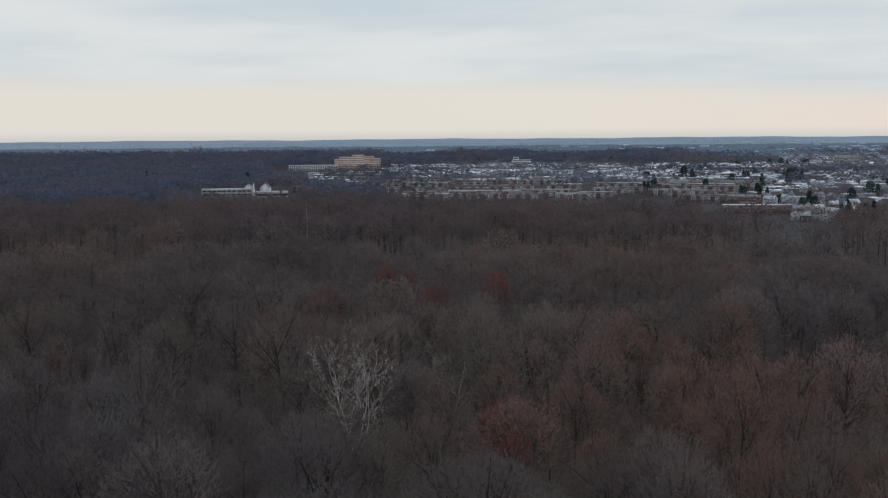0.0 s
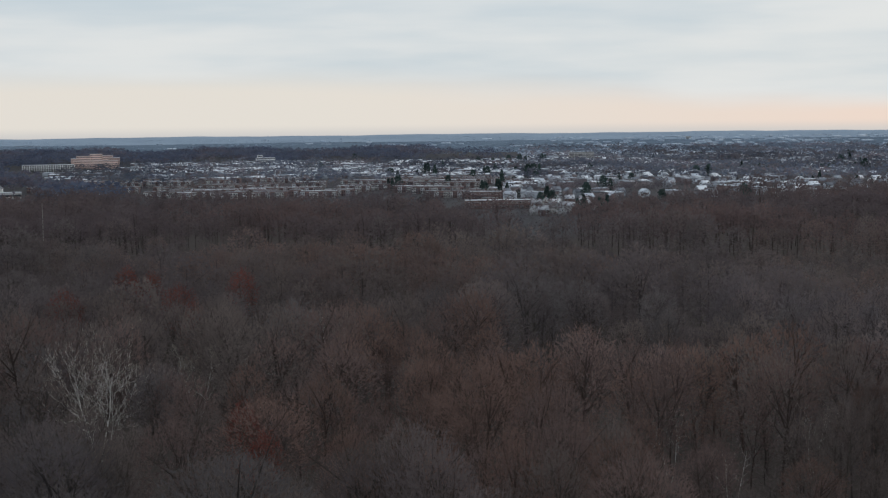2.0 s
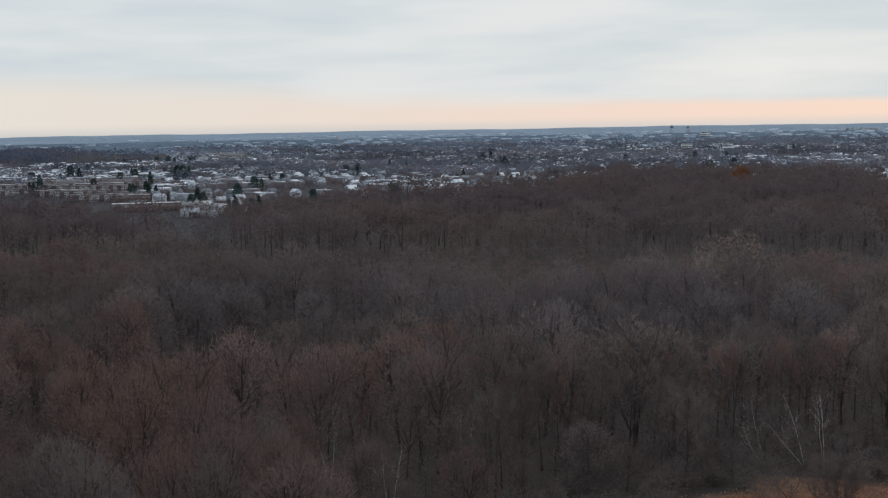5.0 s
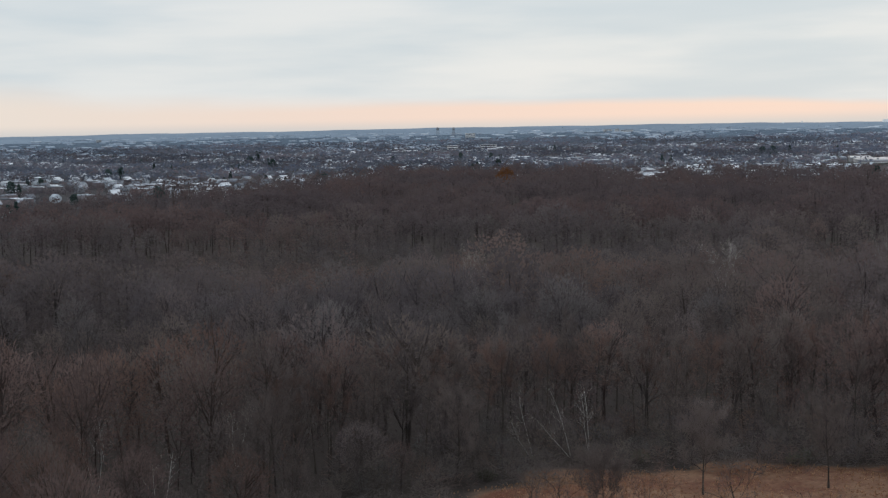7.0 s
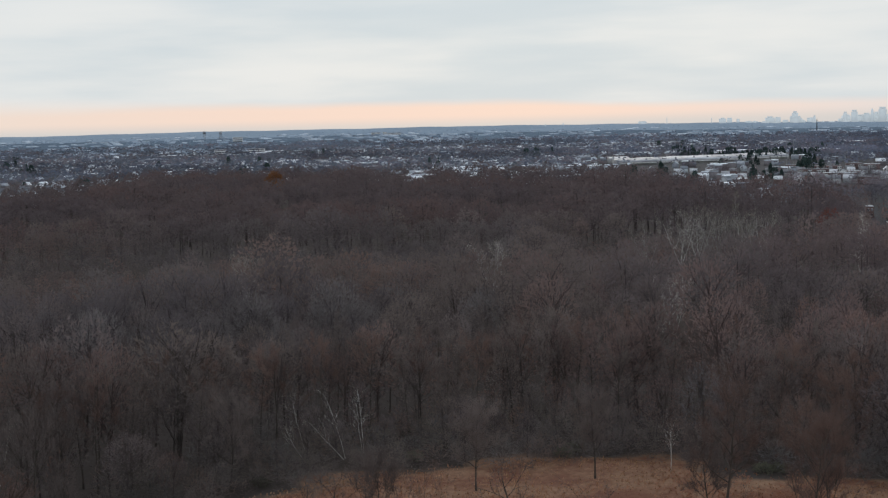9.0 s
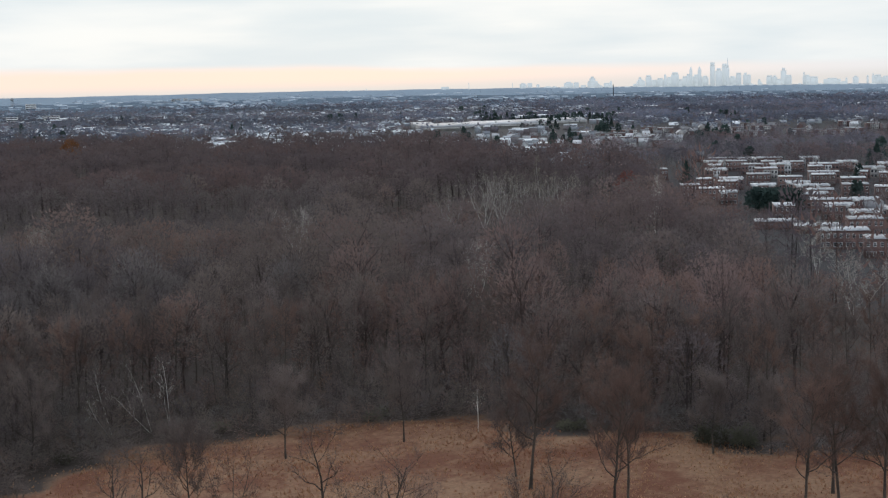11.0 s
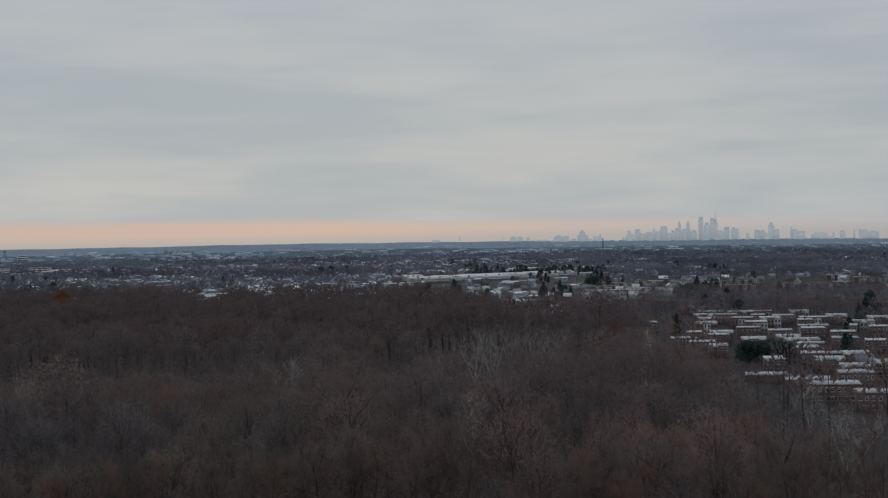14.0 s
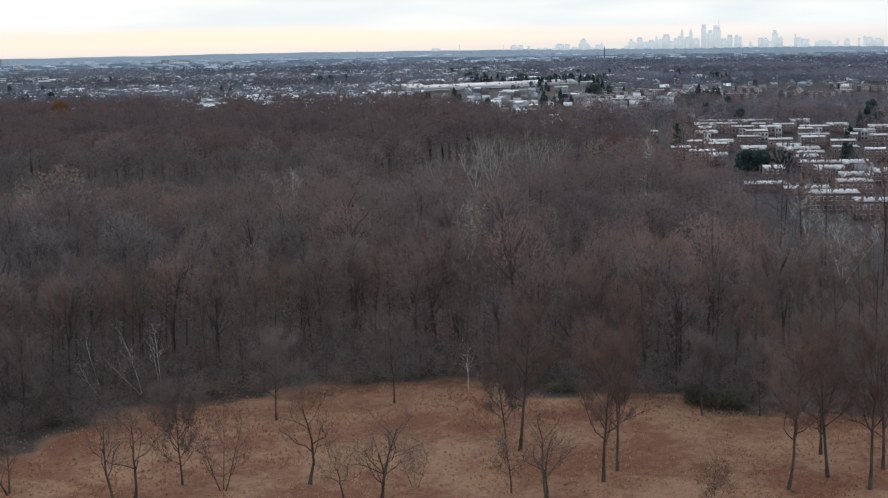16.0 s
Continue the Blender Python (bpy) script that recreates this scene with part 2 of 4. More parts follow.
def terrain(x, y):
    """Height of the ground: level meadow, rolling wood, and land that rises slowly towards the horizon."""
    x, y = np.asarray(x, float), np.asarray(y, float)
    r = np.hypot(x, y)
    k = np.clip((r - 2600) / 2300, 0, 1)
    dip = np.interp(np.degrees(np.arctan2(x, y)), (40, 52, 58.5, 64, 68, 72), (0.003, 0.0042, 0.006, 0.0068, 0.0078, 0.0092))
    far = np.where(r < 2600, 0.0, HIGH - r * (HIGH / 2600 * (1 - k) + dip * k))
    across, along = np.radians(np.degrees(np.arctan2(x, y)) - 60.4) * r, r - 565
    far = far + 10.0 * np.exp(-(across / 38) ** 2 - (along / 70) ** 2)
    return far + 2.5 * swell(x, y) * np.clip((r - 330) / 250, 0, 1) * np.clip((1500 - r) / 500, 0, 1)


def ground_at(x, y):
    return float(terrain(x, y))


WOOD_EDGE = ((-30, 1290), (-18, 1290), (-13.6, 1190), (-9, 1140), (-5.5, 1320), (0.4, 1160), (7.5, 1140), (12, 1040), (13.6, 890), (16, 890),
             (18, 1030), (21, 1110), (25, 1250), (28, 1330), (30, 1540), (34, 1700), (38, 1690), (45, 1460), (49, 1500), (52, 1470), (53, 1400),
             (56, 1150), (59.6, 1045), (61.5, 950), (62.2, 800), (63.1, 720), (64.5, 650), (65.6, 590), (66.6, 510), (68.1, 440), (70, 410), (71.4, 390), (80, 370))
MEADOW_EDGE = ((20, 170), (28, 215), (31, 250), (34.4, 268), (39, 280), (45, 291), (50, 297), (54.7, 292), (58.3, 286), (62, 284), (65.5, 275), (71.5, 277), (80, 280))


def wood_edge(az):
    return np.interp(az, [a for a, _ in WOOD_EDGE], [r for _, r in WOOD_EDGE])


def meadow_edge(az):
    return np.interp(az, [a for a, _ in MEADOW_EDGE], [r for _, r in MEADOW_EDGE])


# ---- ground: one sheet to the horizon ----
def build_ground():
    rings = np.concatenate([[0.0], np.arange(40, 180, 20), np.arange(180, 340, 4), np.arange(340, 1200, 20), np.arange(1200, 2600, 70), np.arange(2600, 4990, 60)])
    turns = np.radians(np.concatenate([np.arange(-30, 80, 0.8), np.arange(80, 330, 5)]))
    A, R = np.meshgrid(turns, rings)
    X, Y = R * np.sin(A), R * np.cos(A)
    Z = terrain(X, Y)
    # litter under the trees, straw on the meadow, lawns and yards in the town
    litter, straw, town = np.array((0.07, 0.056, 0.049)), np.array((0.33, 0.195, 0.12)), np.array((0.064, 0.062, 0.063))
    deg = np.degrees(A)
    wob = 7 * np.sin(X / 9) * np.cos(Y / 7) + 4 * np.sin(X / 3.6 + Y / 4.9)
    mead = np.clip((meadow_edge(deg) - R + wob) / 3 + 0.5, 0, 1) * ((deg > 18) & (deg < 120))
    built = np.clip((R - wood_edge(deg) - 10) / 60, 0, 1)
    T = litter + (straw - litter) * mead[..., None]
    T = T + (town - T) * built[..., None]
    n, k = X.shape
    i = np.arange(n * k).reshape(n, k)
    a, b, c, d = i[:-1], np.roll(i, -1, 1)[:-1], np.roll(i, -1, 1)[1:], i[1:]
    f = np.concatenate([np.stack([a, b, c], -1).reshape(-1, 3), np.stack([a, c, d], -1).reshape(-1, 3)])
    me = mesh_of("ground", np.stack([X, Y, Z], -1), f, SOIL, T.reshape(-1, 3), True)
    tagged(new("ground", me), "dry straw meadow, leaf litter and winter lawns", "ground", kind="structure")


build_ground()


def build_distance(name, mat, rows, wave):
    """Low blue hills towards the horizon. rows: distance and rise above the plain."""
    turns = np.radians(np.arange(-40, 95, 0.25))
    crest = wave * (1.2 * np.sin(turns * 31 + rows[0][0]) + 0.8 * np.sin(turns * 83 + 1) + 0.5 * np.sin(turns * 190))
    g = []
    for r, rise in rows:
        x, y = r * np.sin(turns), r * np.cos(turns)
        g.append(np.stack([x, y, terrain(x, y) + rise + crest * (rise > 0)], -1))
    g = np.stack(g)
    n, k = g.shape[:2]
    i = np.arange(n * k).reshape(n, k)
    a, b, c, d = i[:-1, :-1], i[:-1, 1:], i[1:, 1:], i[1:, :-1]
    f = np.concatenate([np.stack([a, b, c], -1).reshape(-1, 3), np.stack([a, c, d], -1).reshape(-1, 3)])
    tagged(new(name, mesh_of(name, g, f, mat, None, True)), "wooded hills on the horizon, coloured blue by painted haze", "hills", kind="structure")


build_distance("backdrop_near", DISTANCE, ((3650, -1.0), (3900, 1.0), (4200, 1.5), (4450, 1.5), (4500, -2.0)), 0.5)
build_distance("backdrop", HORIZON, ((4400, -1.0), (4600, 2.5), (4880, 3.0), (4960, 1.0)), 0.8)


# ---- trees ----
def crown_points(rng, n, h, rad, low):
    """Points in the outer part of a domed crown, and the way twigs point there."""
    d = rng.normal(size=(n, 3))
    d[:, 2] = d[:, 2] * 0.9 + 0.35
    d /= np.linalg.norm(d, axis=1)[:, None]
    k = rng.uniform(0.2, 1.0, n)[:, None] ** 0.25
    mid = (low * 0.55 + 0.45) * h
    half = h - mid
    p = d * k * (rad, rad, half)
    turn = np.arctan2(d[:, 1], d[:, 0])
    lump = 1 + (0.22 * np.sin(3 * turn + rng.uniform(0, 6)) + 0.16 * np.sin(5 * turn + 7 * d[:, 2] + rng.uniform(0, 6))) * (1 - 0.7 * np.abs(d[:, 2]))
    p[:, :2] *= lump[:, None]
    p[:, 2] *= 1 + 0.12 * np.sin(4 * turn + rng.uniform(0, 6))
    way = d * (0.8, 0.8, 0.6) + (0, 0, 0.55) + rng.normal(size=(n, 3)) * 0.42
    way /= np.linalg.norm(way, axis=1)[:, None]
    return p + (0, 0, mid), way


def wander(rng, start, way, length, n, bend, lift):
    pts, p, d = [np.array(start, float)], np.array(start, float), np.array(way, float)
    for _ in range(n):
        d = d + rng.normal(size=3) * bend + (0, 0, lift)
        d /= np.linalg.norm(d)
        p = p + d * length / n
        pts.append(p)
    return np.array(pts)


def grow(rng, h, rad, low=0.35, limbs=9, subs=5, twigs=400, long=1.9, thick=0.09, stems=1, girth=0.013, bend=0.16, sides=5):
    """A bare tree: trunk and limbs as one shape, its twigs as another."""
    wood, fuzz = Shape(), Shape()
    tips, ways = [], []
    for s in range(stems):
        lean = rng.normal(size=3) * (0.05 if stems == 1 else 0.28)
        if stems > 1:
            fan = 0.42 if stems < 4 else (0.30 if rad > 9 else 0.14) + (0.40 if rad > 9 else 0.2) * (s % 2)
            lean = (fan * math.cos(s * 6.283 / stems + 0.7), fan * math.sin(s * 6.283 / stems + 0.7))
        trunk = wander(rng, (lean[0] * (stems > 1), lean[1] * (stems > 1), -0.3), (lean[0], lean[1], 1), h * 0.9, 7, 0.02 + max(bend - 0.16, 0) * 0.6, 0.04)
        rr = np.linspace(girth * h, girth * h * 0.22, 8)
        rr[0] *= 1.35
        wood.tube(trunk, rr, sides)
        for i in range(limbs):
            u = low * 0.9 + (0.97 - low * 0.9) * (i + rng.uniform(0, 0.8)) / limbs
            q = u * 7 / 1.0
            q = min(q, 6.95)
            j = int(q)
            at = trunk[j] + (trunk[j + 1] - trunk[j]) * (q - j)
            a = i * 2.4 + s * 1.1 + rng.uniform(-0.5, 0.5)
            rise = rng.uniform(0.35, 1.0) + u * 0.5
            length = rad * rng.uniform(0.85, 1.25) * (1.15 - 0.55 * abs(u - 0.5))
            limb = wander(rng, at, (math.cos(a), math.sin(a), rise), length, 4, bend, 0.12)
            base = girth * h * (1.0 - 0.72 * u) * 0.55
            wood.tube(limb, np.linspace(base, base * 0.3, 5), 4 if sides > 4 else 3)
            for _ in range(subs):
                v = rng.uniform(0.8, 3.9)
                j = int(v)
                at2 = limb[j] + (limb[j + 1] - limb[j]) * (v - j)
                way = (limb[j + 1] - limb[j]) / np.linalg.norm(limb[j + 1] - limb[j]) + rng.normal(size=3) * 0.55 + (0, 0, 0.35)
                way /= np.linalg.norm(way)
                sub = wander(rng, at2, way, length * rng.uniform(0.35, 0.65), 3, bend * 1.2, 0.12)
                wood.tube(sub, np.linspace(base * 0.4, base * 0.1, 4), 3)
                for k in range(1, 4):
                    tips.append(sub[k])
                    ways.append(sub[k] - sub[k - 1])
    if twigs:
        tips, ways = np.array(tips), np.array(ways)
        pick = rng.integers(0, len(tips), twigs)
        d = ways[pick]
        d = d / (np.linalg.norm(d, axis=1)[:, None] + 1e-9) + rng.normal(size=(twigs, 3)) * 0.6 + (0, 0, 0.35)
        d /= np.linalg.norm(d, axis=1)[:, None]
        fuzz.slivers(tips[pick] + rng.normal(size=(twigs, 3)) * 0.25, d * rng.uniform(0.5, 1.2, twigs)[:, None] * long, rng.uniform(0.6, 1.4, twigs) * thick, rng)
    return wood, fuzz


def simple_tree(rng, level):
    """One bare wood tree, 1 unit high on a 0.2 unit wide crown scaled later; level 0 is the finest."""
    s = Shape()
    rad, low = rng.uniform(0.29, 0.37), rng.uniform(0.2, 0.42)
    if level in (4, 5):
        low = 0.0
    if level in (0, 7):
        trunk = wander(rng, (0, 0, -0.01), (rng.normal() * 0.05, rng.normal() * 0.05, 1), 0.8, 4, 0.06, 0.05)
        s.tube(trunk, np.linspace(0.0125, 0.0042, 5), 3)
        for i in range(9):
            u = rng.uniform(1.1, 3.6)
            j = int(u)
            at = trunk[j] + (trunk[j + 1] - trunk[j]) * (u - j)
            a = i * 2.4 + rng.uniform(-0.6, 0.6)
            limb = wander(rng, at, (math.cos(a), math.sin(a), rng.uniform(0.6, 1.8)), rad * 1.35, 2, 0.15, 0.15)
            s.tube(limb, (0.0058, 0.0038, 0.0012), 3)
        p, d = crown_points(rng, 30, 1.0, rad * 0.85, low)
        s.slivers(p - d * 0.10, d * 0.17, 0.0062, rng)
    elif level in (1, 6):
        s.tube([(0, 0, -0.01), (rng.normal() * 0.02, rng.normal() * 0.02, 0.75)], (0.011, 0.004), 3)
        p, d = crown_points(rng, 9, 1.0, rad * 0.8, low)
        s.slivers(p * (0.3, 0.3, 0.8), p * (0.7, 0.7, 0.25), 0.010, rng)
    elif level == 2:
        low = rng.uniform(0.35, 0.5)
        s.tube([(0, 0, -0.01), (rng.normal() * 0.03, rng.normal() * 0.03, 0.8)], (0.015, 0.006), 3)
        p, d = crown_points(rng, 4, 1.0, rad * 0.8, low)
        s.slivers(p * (0.2, 0.2, 0.7), p * (0.8, 0.8, 0.35), 0.014, rng)
    n_wood = s.n
    count, long, thick = ((900, 0.043, 0.0112), (420, 0.045, 0.027), (140, 0.052, 0.048), (14, 0.15, 0.13), (130, 0.20, 0.017),
                          (46, 0.10, 0.055), (90, 0.085, 0.025), (1800, 0.038, 0.0075), (52, 0.064, 0.060))[level]
    p, d = crown_points(rng, count, 1.0, rad, low)
    s.slivers(p - d * long * 0.5, d * long * rng.uniform(0.7, 1.3, count)[:, None], rng.uniform(0.3, 1.7, count) * thick, rng)
    v, f = s.arrays()
    return v, f, n_wood


def plant(name, spots, level, seed, label, category="woodland", kinds=10):
    """Many bare trees in one mesh. spots: rows of x, y, height, width, red, green, blue."""
    rng = np.random.default_rng(seed)
    made = [simple_tree(rng, level) for _ in range(kinds)]
    which = rng.integers(0, kinds, len(spots))
    V, F, C, base = [], [], [], 0
    for k, (v, f, n_wood) in enumerate(made):
        s = spots[which == k]
        if not len(s):
            continue
        a = rng.uniform(0, 2 * np.pi, len(s))
        c, q = np.cos(a)[:, None], np.sin(a)[:, None]
        x = (v[None, :, 0] * c - v[None, :, 1] * q) * s[:, 3:4] + s[:, 0:1]
        y = (v[None, :, 0] * q + v[None, :, 1] * c) * s[:, 3:4] + s[:, 1:2]
        z = v[None, :, 2] * s[:, 2:3] + terrain(s[:, 0], s[:, 1])[:, None]
        V.append(np.stack([x, y, z], -1).reshape(-1, 3))
        F.append((f[None] + (np.arange(len(s)) * len(v))[:, None, None] + base).reshape(-1, 3))
        tone = np.repeat(s[:, None, 4:7], len(v), 1) * rng.uniform(0.92, 1.08, (len(s), len(v), 1))
        tone[:, :n_wood] = tone[:, :n_wood] * 0.42 + np.array((0.024, 0.021, 0.019))
        C.append(tone.reshape(-1, 3))
        base += len(s) * len(v)
    me = mesh_of(name, np.concatenate(V), np.concatenate(F), WOOD, np.concatenate(C))
    return tagged(new(name, me), label, category, kind="stuff")


TONES = np.array(((0.182, 0.147, 0.140), (0.205, 0.146, 0.130), (0.167, 0.146, 0.141), (0.222, 0.147, 0.122), (0.152, 0.129, 0.130), (0.190, 0.153, 0.137)))


def stand(x, y):
    """How tall the wood stands: lower along the stream, in the scrub behind the meadow and in small clearings."""
    r, az = np.hypot(x, y), np.degrees(np.arctan2(x, y))
    near, far = np.interp(az, STREAM[0], STREAM[1]), np.interp(az, STREAM[0], STREAM[2])
    wave = 18 * np.sin(az / 1.7) + 12 * np.sin(az * 1.9 + 1)
    stream = np.clip((r - near - wave) / 50 + 0.5, 0, 1) * np.clip((far + wave - r) / 14 + 0.5, 0, 1)
    scrub = np.clip((meadow_edge(az) + 36 + 10 * np.sin(az * 1.3) - r) / 10 + 0.5, 0, 1) * np.interp(az, (28, 32, 52, 55, 75), (0, 0.55, 0.55, 0.22, 0.25))
    gap = np.clip((np.sin(x / 33 + 1.7 * np.sin(y / 47)) * np.cos(y / 38 + 0.6) - 0.45) / 0.3, 0, 1)
    rim = np.clip((az - 60.8) / 0.8, 0, 1) * np.clip((r - wood_edge(az) + 130) / 50, 0, 1)
    return (1 - 0.6 * stream) * (1 - scrub) * (1 - 0.4 * gap) * (1 - 0.35 * rim)


# the stream's low ground: heading, near and far bank
STREAM = ((-25, 5, 15, 22, 33, 42, 48, 53, 57, 58.5, 62), (660, 670, 660, 560, 540, 570, 650, 545, 540, 650, 760), (800, 800, 800, 770, 760, 760, 730, 810, 830, 840, 860))


def scatter(rng, az0, az1, r0, r1, gap, keep, tall=23.0):
    """Spots for wood trees on a loose grid, with tones that drift in patches."""
    m = int(r1 / gap) + 2
    g = np.arange(-m, m + 1) * gap
    x, y = np.meshgrid(g, g[g > -gap * 2])
    x, y = x.ravel() + rng.uniform(-0.45, 0.45, x.size) * gap, y.ravel() + rng.uniform(-0.45, 0.45, y.size) * gap
    r, az = np.hypot(x, y), np.degrees(np.arctan2(x, y))
    ok = (az > az0) & (az < az1) & (r > r0) & (r < r1)
    x, y, r, az = x[ok], y[ok], r[ok], az[ok]
    ok = keep(x, y, az, r)
    x, y = x[ok], y[ok]
    n = len(x)
    h = tall * (1 + 0.14 * np.sin(x / 37 + 1) * np.cos(y / 29) + rng.normal(size=n) * 0.11)
    h = np.clip(h, tall * 0.55, tall * 1.3)
    broad = np.ones(n)
    if tall > 22:
        # broad old crowns stand out, with gaps of young trees between them
        lot = rng.uniform(size=n)
        broad = np.where(lot < 0.17, 1.22, 1.0)
        h *= np.where(lot < 0.17, 1.16, np.where(lot > 0.86, 0.66, 1.0)) * (1 + 0.10 * np.sin(x / 12 + 2 * np.sin(y / 41)) * np.cos(y / 15))
        h *= stand(x, y)
    wide = h * rng.uniform(0.8, 1.15, n) * broad * np.where((tall > 22) & (np.hypot(x, y) < 450), 0.84, 1.0)
    patch = np.sin(x / 43 + 0.7 * np.sin(y / 31)) + np.cos(y / 53 + x / 97) + rng.normal(size=n) * 0.6
    order = np.clip(((patch + 2.2) / 4.4 * len(TONES)).astype(int), 0, len(TONES) - 1)
    tone = TONES[np.array((4, 2, 0, 5, 1, 3))[order]] * np.clip(rng.normal(1.0, 0.11, (n, 1)), 0.75, 1.25)
    # tone rises with heading and drops nearer than 330 m
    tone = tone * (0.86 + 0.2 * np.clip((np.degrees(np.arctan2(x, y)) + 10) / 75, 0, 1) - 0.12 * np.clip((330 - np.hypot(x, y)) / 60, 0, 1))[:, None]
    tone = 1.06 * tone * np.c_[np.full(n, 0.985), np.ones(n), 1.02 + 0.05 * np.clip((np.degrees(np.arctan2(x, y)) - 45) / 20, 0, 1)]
    # warm brown crowns on the knoll; the hollow's shade painted as darker tone
    r, az = np.hypot(x, y), np.degrees(np.arctan2(x, y))
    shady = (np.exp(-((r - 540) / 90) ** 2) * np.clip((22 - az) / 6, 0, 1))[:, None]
    knoll = np.exp(-((az - 60.5) * 9.5 / 50) ** 2 - ((r - 545) / 80) ** 2)[:, None]
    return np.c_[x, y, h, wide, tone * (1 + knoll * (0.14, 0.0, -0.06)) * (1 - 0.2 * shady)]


# white-limbed sycamores and leaf-holding oaks, which stand free: heading, distance, height, reach, stems
PALE = ((-3.85, 318, 22, 11.0, 4), (0.35, 362, 21, 5.5, 2), (46.72, 598, 23, 5.0, 3), (36.3, 528, 24, 6.5, 5), (54.25, 470, 21, 4.5, 3), (53.2, 680, 25, 6.0, 3),
        (54.6, 700, 28, 8.0, 4), (55.3, 715, 26, 8.0, 4), (56.1, 700, 26, 8.0, 4), (57.2, 690, 26, 8.0, 4), (58.1, 690, 26, 7.0, 4), (56.95, 885, 29, 4.0, 1), (61.75, 590, 24, 4.0, 2),
        (68.35, 500, 21, 8.0, 2), (69.8, 425, 21, 6.0, 3))
OAKS = ((-5.0, 446, 26, 6.0), (-2.5, 515, 26, 5.0), (-0.4, 460, 25, 6.0), (2.2, 490, 26, 5.5), (2.1, 268, 22, 3.6), (2.9, 245, 21, 3.4), (-1.5, 500, 25, 4.5),
        (60.6, 735, 25, 7.0))



def stands_free(x, y, az, r):
    """False for spots that would hide the trees above."""
    ok = np.ones(len(x), bool)
    for a, q, _, reach, *_ in PALE + ((37.66, 1395, 30, 9.0), (37.11, 1300, 27, 6.0), (-5.75, 850, 33, 3.0), (60.6, 735, 25, 6.0)):
        across = np.radians(az - a) * q
        ok &= ~((np.abs(across) < reach * 0.9) & (r > q - max(62, 0.11 * q)) & (r < q + 6))
    return ok


def in_wood(x, y, az, r):
    return stands_free(x, y, az, r) & (r > meadow_edge(az) + 3) & (r < wood_edge(az) + 12 * np.sin(x / 23) * np.cos(y / 19))


def build_wood():
    rng = np.random.default_rng(11)
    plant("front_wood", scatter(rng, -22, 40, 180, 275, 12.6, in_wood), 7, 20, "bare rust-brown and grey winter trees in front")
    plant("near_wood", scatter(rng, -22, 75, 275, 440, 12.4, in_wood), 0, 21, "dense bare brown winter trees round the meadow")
    s = scatter(rng, -22, 75, 180, 440, 11.5, in_wood, 11.0)
    s[:, 2] *= rng.uniform(0.6, 1.3, len(s))
    s[:, 4:7] *= 0.85
    plant("understorey", s, 6, 25, "young bare trees under the tall ones")
    s = scatter(rng, -22, 64, 440, 820, 10.0, lambda x, y, az, r: in_wood(x, y, az, r) & (stand(x, y) < 0.75), 9.0)
    s[:, 2] *= rng.uniform(0.6, 1.3, len(s))
    s[:, 3] *= 1.3
    s[:, 4:7] *= 0.8
    plant("stream_thicket", s, 5, 26, "grey bushes and young trees along the stream", "bushes")
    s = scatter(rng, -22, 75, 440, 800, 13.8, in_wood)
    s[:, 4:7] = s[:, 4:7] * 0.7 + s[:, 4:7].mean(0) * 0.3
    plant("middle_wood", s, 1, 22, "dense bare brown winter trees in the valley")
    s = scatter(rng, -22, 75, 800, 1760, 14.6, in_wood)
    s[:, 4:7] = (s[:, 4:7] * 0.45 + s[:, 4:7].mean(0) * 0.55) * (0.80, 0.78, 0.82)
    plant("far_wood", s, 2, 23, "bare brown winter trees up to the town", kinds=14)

    def beyond(x, y, az, r):
        left = (az < -4.5 + 2.0 * np.sin(r / 190)) & (r > wood_edge(az) + 160) & (r < 3900)
        left &= ~((az > -7.2) & (az < -2) & (r > 2250) & (r < 3010)) & ~((az > -10.8) & (az < -5.8) & (r > 1420) & (r < 1800))
        ridge = (az < 10 + 2 * np.sin(r / 60) + 2 * rng.normal(size=len(r))) & (r > 3180 + 60 * np.sin(az) + 120 * np.sin(az * 1.3)) & (r < 3800 + 150 * np.sin(az * 0.9))
        return left | ridge
    # less red and more blue: distance haze painted into the bark
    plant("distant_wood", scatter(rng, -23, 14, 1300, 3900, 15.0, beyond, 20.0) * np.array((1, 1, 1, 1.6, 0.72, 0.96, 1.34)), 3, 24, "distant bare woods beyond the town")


build_wood()
